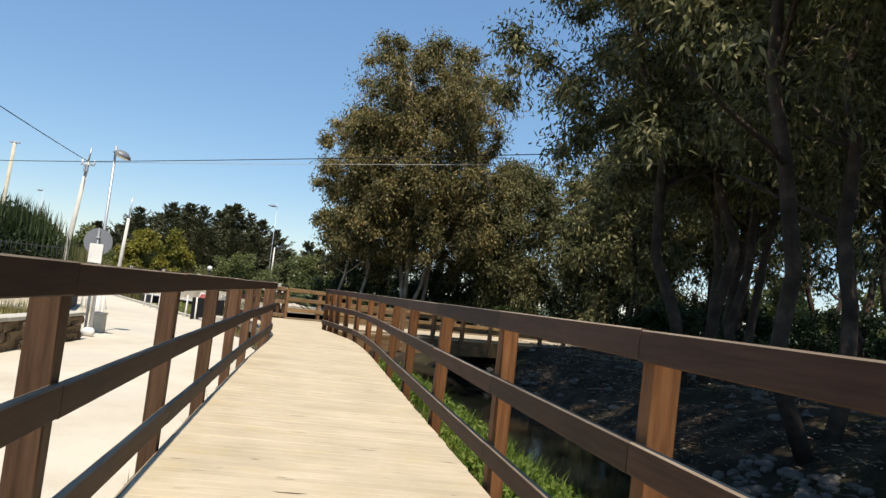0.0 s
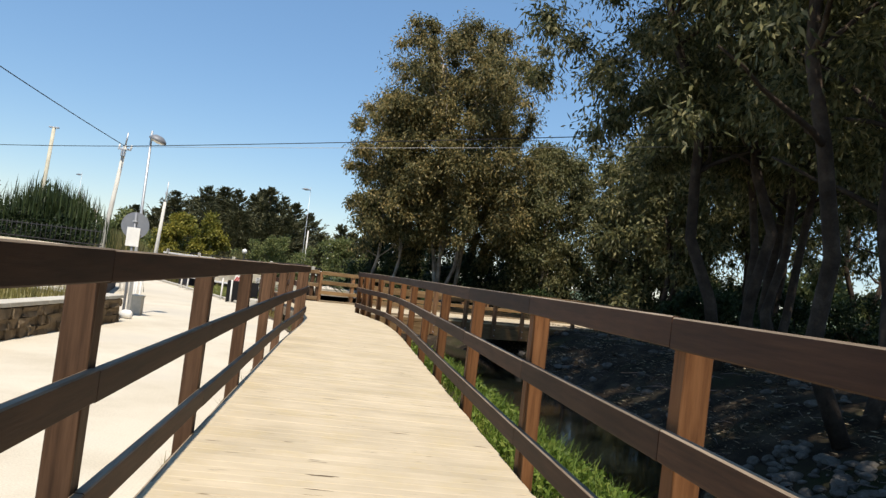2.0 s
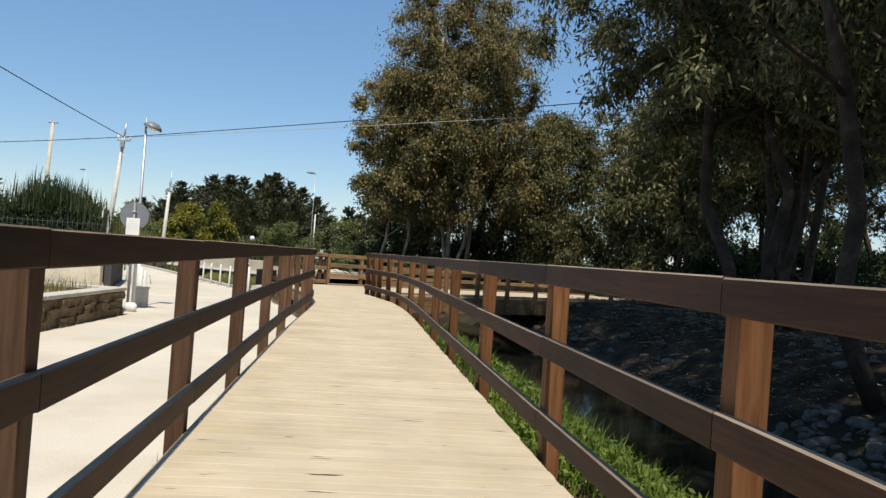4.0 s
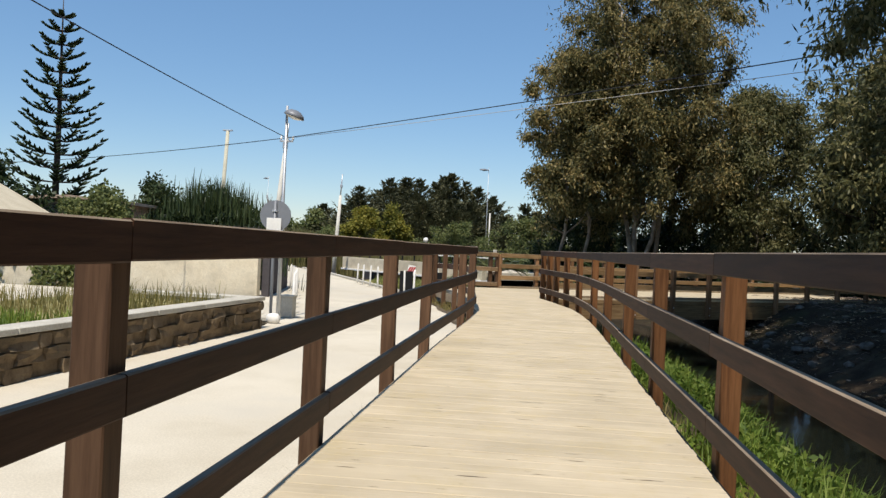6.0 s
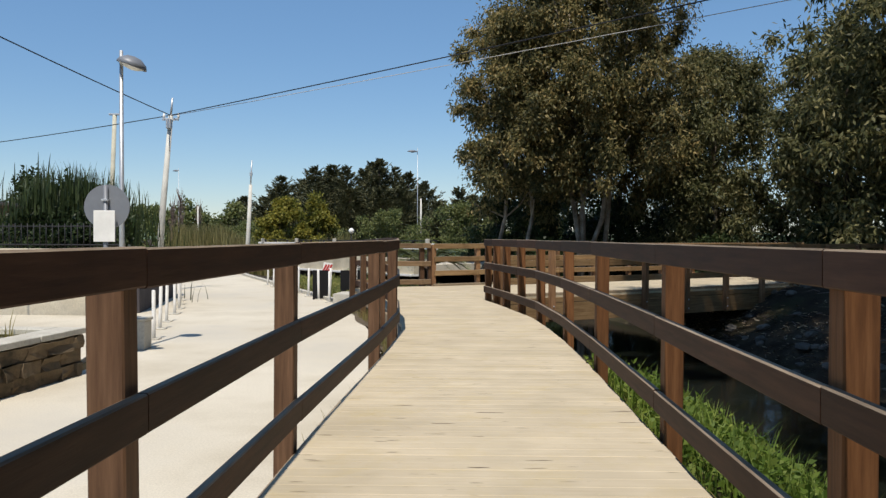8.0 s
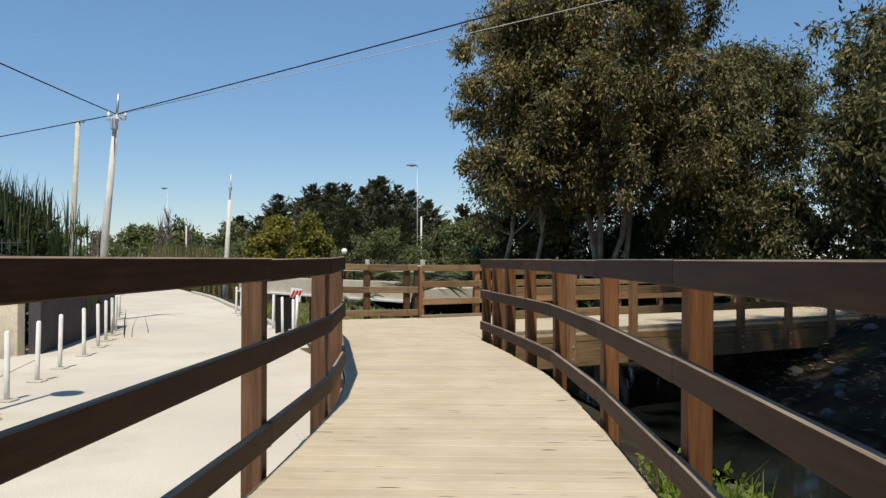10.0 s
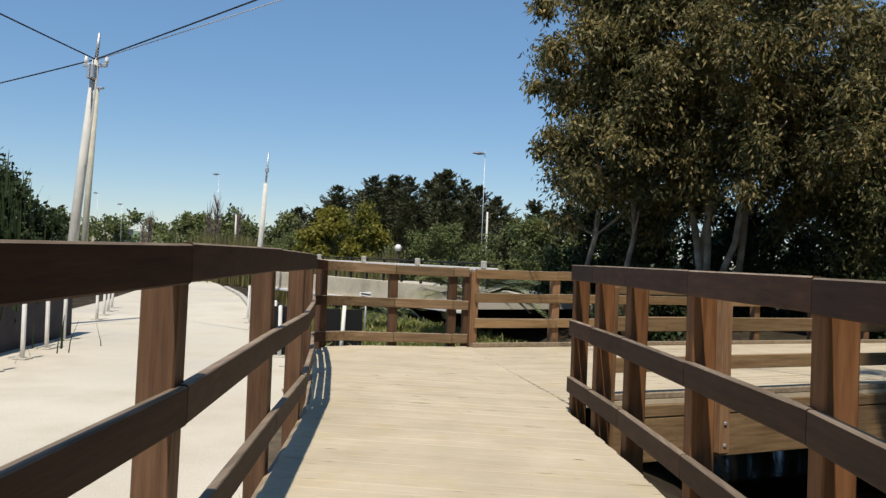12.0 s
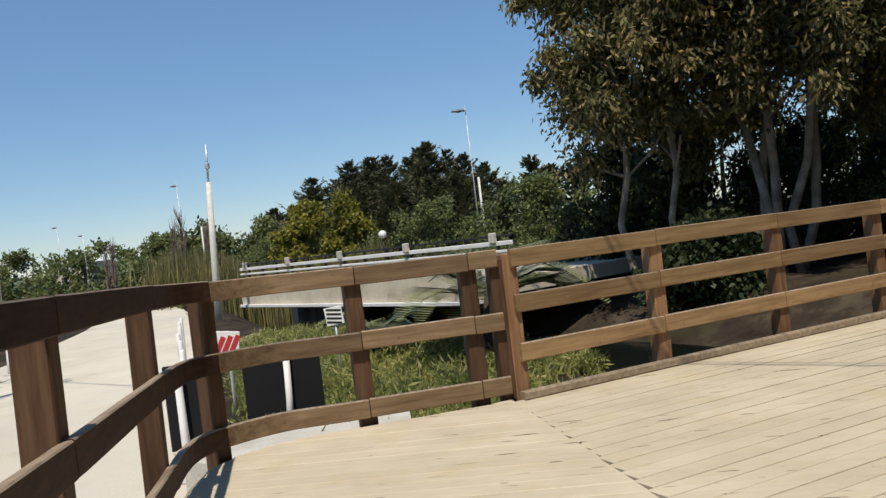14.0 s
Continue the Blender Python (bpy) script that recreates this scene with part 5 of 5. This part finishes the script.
# pale dead leaves and bark strips on the bank
lx, ly = rs.uniform(6.2, 13.5, 26000), rs.uniform(2, 36, 26000)
lk = np.sin(lx * 1.9 + ly * 0.7) + np.sin(ly * 1.3 - lx * 0.8) + rs.uniform(-1.2, 1.2, len(lx)) > 0.0
lx, ly = lx[lk], ly[lk]
la, ll = rs.uniform(0, 6.28, len(lx)), rs.uniform(0.03, 0.09, len(lx))
lw = ll * rs.uniform(0.12, 0.3, len(lx))
lc = np.stack([lx, ly, ground_z(lx, ly) + rs.uniform(0.012, 0.05, len(lx))], 1)
ld = np.stack([np.cos(la) * ll, np.sin(la) * ll, rs.uniform(-0.02, 0.02, len(lx))], 1)
le = np.stack([-np.sin(la) * lw, np.cos(la) * lw, rs.uniform(-0.012, 0.012, len(lx))], 1)
tagged(new("leaf_litter", quads_mesh("leaf_litter", np.stack([lc - ld, lc + le, lc + ld, lc - le], 1), LITTER)), "pale dead leaves and bark strips on the bank", "leaf litter", kind="stuff")
# fallen twigs on the bank
many = []
rnd = random.Random(17)
for _ in range(450):
    y, x = rnd.uniform(3, 34), rnd.uniform(5.6, 13)
    z = float(ground_z(x, y)) + 0.03
    a, l = rnd.uniform(0, 6.28), rnd.uniform(0.2, 0.9)
    many.append(([(x, y, z), (x + math.cos(a) * l / 2, y + math.sin(a) * l / 2, z + 0.05), (x + math.cos(a) * l, y + math.sin(a) * l, z)], [0.012, 0.01, 0.005]))
tagged(new("fallen_twigs", tubes_mesh("fallen_twigs", many, TWIG, 4)), "dry twigs fallen on the bank", "twigs", kind="stuff")

# ---------- distance ----------
hv, hf = [], []
for i in range(81):
    x = -900 + i * 22.5
    h = 5 + 10 * max(0, math.sin(i * 0.21 + 0.5)) + 3 * math.sin(i * 0.9) + (8 if x < -250 else 0)
    hv += [(x, 700, -3), (x, 760, h)]
    if i:
        hf.append((2 * i - 2, 2 * i, 2 * i + 1, 2 * i - 1))
tagged(new("backdrop", mesh_of("backdrop", hv, hf, HILL, True)), "hazy low hills on the horizon", "hills", kind="structure")

# ---------- deck planks, last ----------
deck = thing("deck", (0, 0, 0), "sun-bleached timber planks laid across the boardwalk", "deck", kind="structure")
THICK, PITCH = 0.042, 0.142


def x_at(path, y):
    for a, b in zip(path, path[1:]):
        if a[1] <= y <= b[1] and b[1] > a[1]:
            return a[0] + (b[0] - a[0]) * (y - a[1]) / (b[1] - a[1])
    return None


def plank_mesh(corners, z):
    """A board from four plan corners, its top edges eased."""
    c = [Vector((*p, 0)) for p in corners]
    mid = sum(c, Vector()) / 4
    V = []
    for dz, k in ((-THICK, 0.0), (-0.004, 0.0), (0.0, 0.004)):
        for p in c:
            d = mid - p
            q = p + Vector((math.copysign(k, d.x), math.copysign(k, d.y), 0))
            V.append((q.x, q.y, z + dz))
    F = [(3, 2, 1, 0), (8, 9, 10, 11)]
    for i in range(2):
        for k in range(4):
            k2 = (k + 1) % 4
            F.append((i * 4 + k, i * 4 + k2, (i + 1) * 4 + k2, (i + 1) * 4 + k))
    return mesh_of("plank", V, F, DECK)


rnd = random.Random(41)
seam_a, seam_b = Vector((-0.50, 29.03, 0)), Vector((0.71, 25.0, 0))
y = -5.5
while y < 29.2:
    ya, yb = y, y + PITCH - rnd.uniform(0.003, 0.006)
    bent = LEFT_EDGE[:61] if yb < 27.9 else LEFT_EDGE[60:]
    la, lb = x_at(bent, max(ya, bent[0][1])), x_at(bent, min(yb, bent[-1][1]))
    if yb < 24.68:
        ra, rb_ = x_at(RIGHT_EDGE, ya), x_at(RIGHT_EDGE, yb)
    else:
        f = lambda v: seam_b.x + (seam_a.x - seam_b.x) * (v - seam_b.y) / (seam_a.y - seam_b.y) - 0.008
        ra, rb_ = min(0.74, f(ya)), min(0.74, f(yb))
    if None not in (la, lb, ra, rb_) and ra - la > 0.05:
        j = rnd.uniform(-0.008, 0.008)
        part("plank", plank_mesh([(la + 0.003 + j, ya), (ra - 0.003 + j, ya), (rb_ - 0.003 + j, yb), (lb + 0.003 + j, yb)], rnd.uniform(-0.0035, 0.0)), deck)
    y += PITCH

bdeck = thing("bridge_deck", (0, 0, 0), "sun-bleached timber planks of the branching bridge", "deck", kind="structure")
across = Vector((-BRIDGE_WAY.y, BRIDGE_WAY.x, 0))
nearp, farp = Vector((*BRIDGE_NEAR, 0)), Vector((*BRIDGE_FAR, 0))
width = (farp - nearp).dot(across)
for i in range(int(width / PITCH)):
    o0, o1 = i * PITCH + 0.004, (i + 1) * PITCH - rnd.uniform(0.003, 0.008)
    seg = []
    base = nearp + across * o0
    base1 = nearp + across * o1
    f = i * PITCH / width
    st = seam_b.lerp(seam_a, f)
    s0 = (st - base).dot(BRIDGE_WAY) + 0.012
    s = s0
    cuts = [s0, s0 + rnd.uniform(3.0, 4.5)]
    while cuts[-1] < BRIDGE_LEN - 1:
        cuts.append(min(BRIDGE_LEN, cuts[-1] + 4.0))
    for a, b in zip(cuts, cuts[1:]):
        c = [base + BRIDGE_WAY * (a + 0.003), base + BRIDGE_WAY * (b - 0.003), base1 + BRIDGE_WAY * (b - 0.003), base1 + BRIDGE_WAY * (a + 0.003)]
        part("plank", plank_mesh([(p.x, p.y) for p in c], rnd.uniform(-0.003, 0.0)), bdeck)
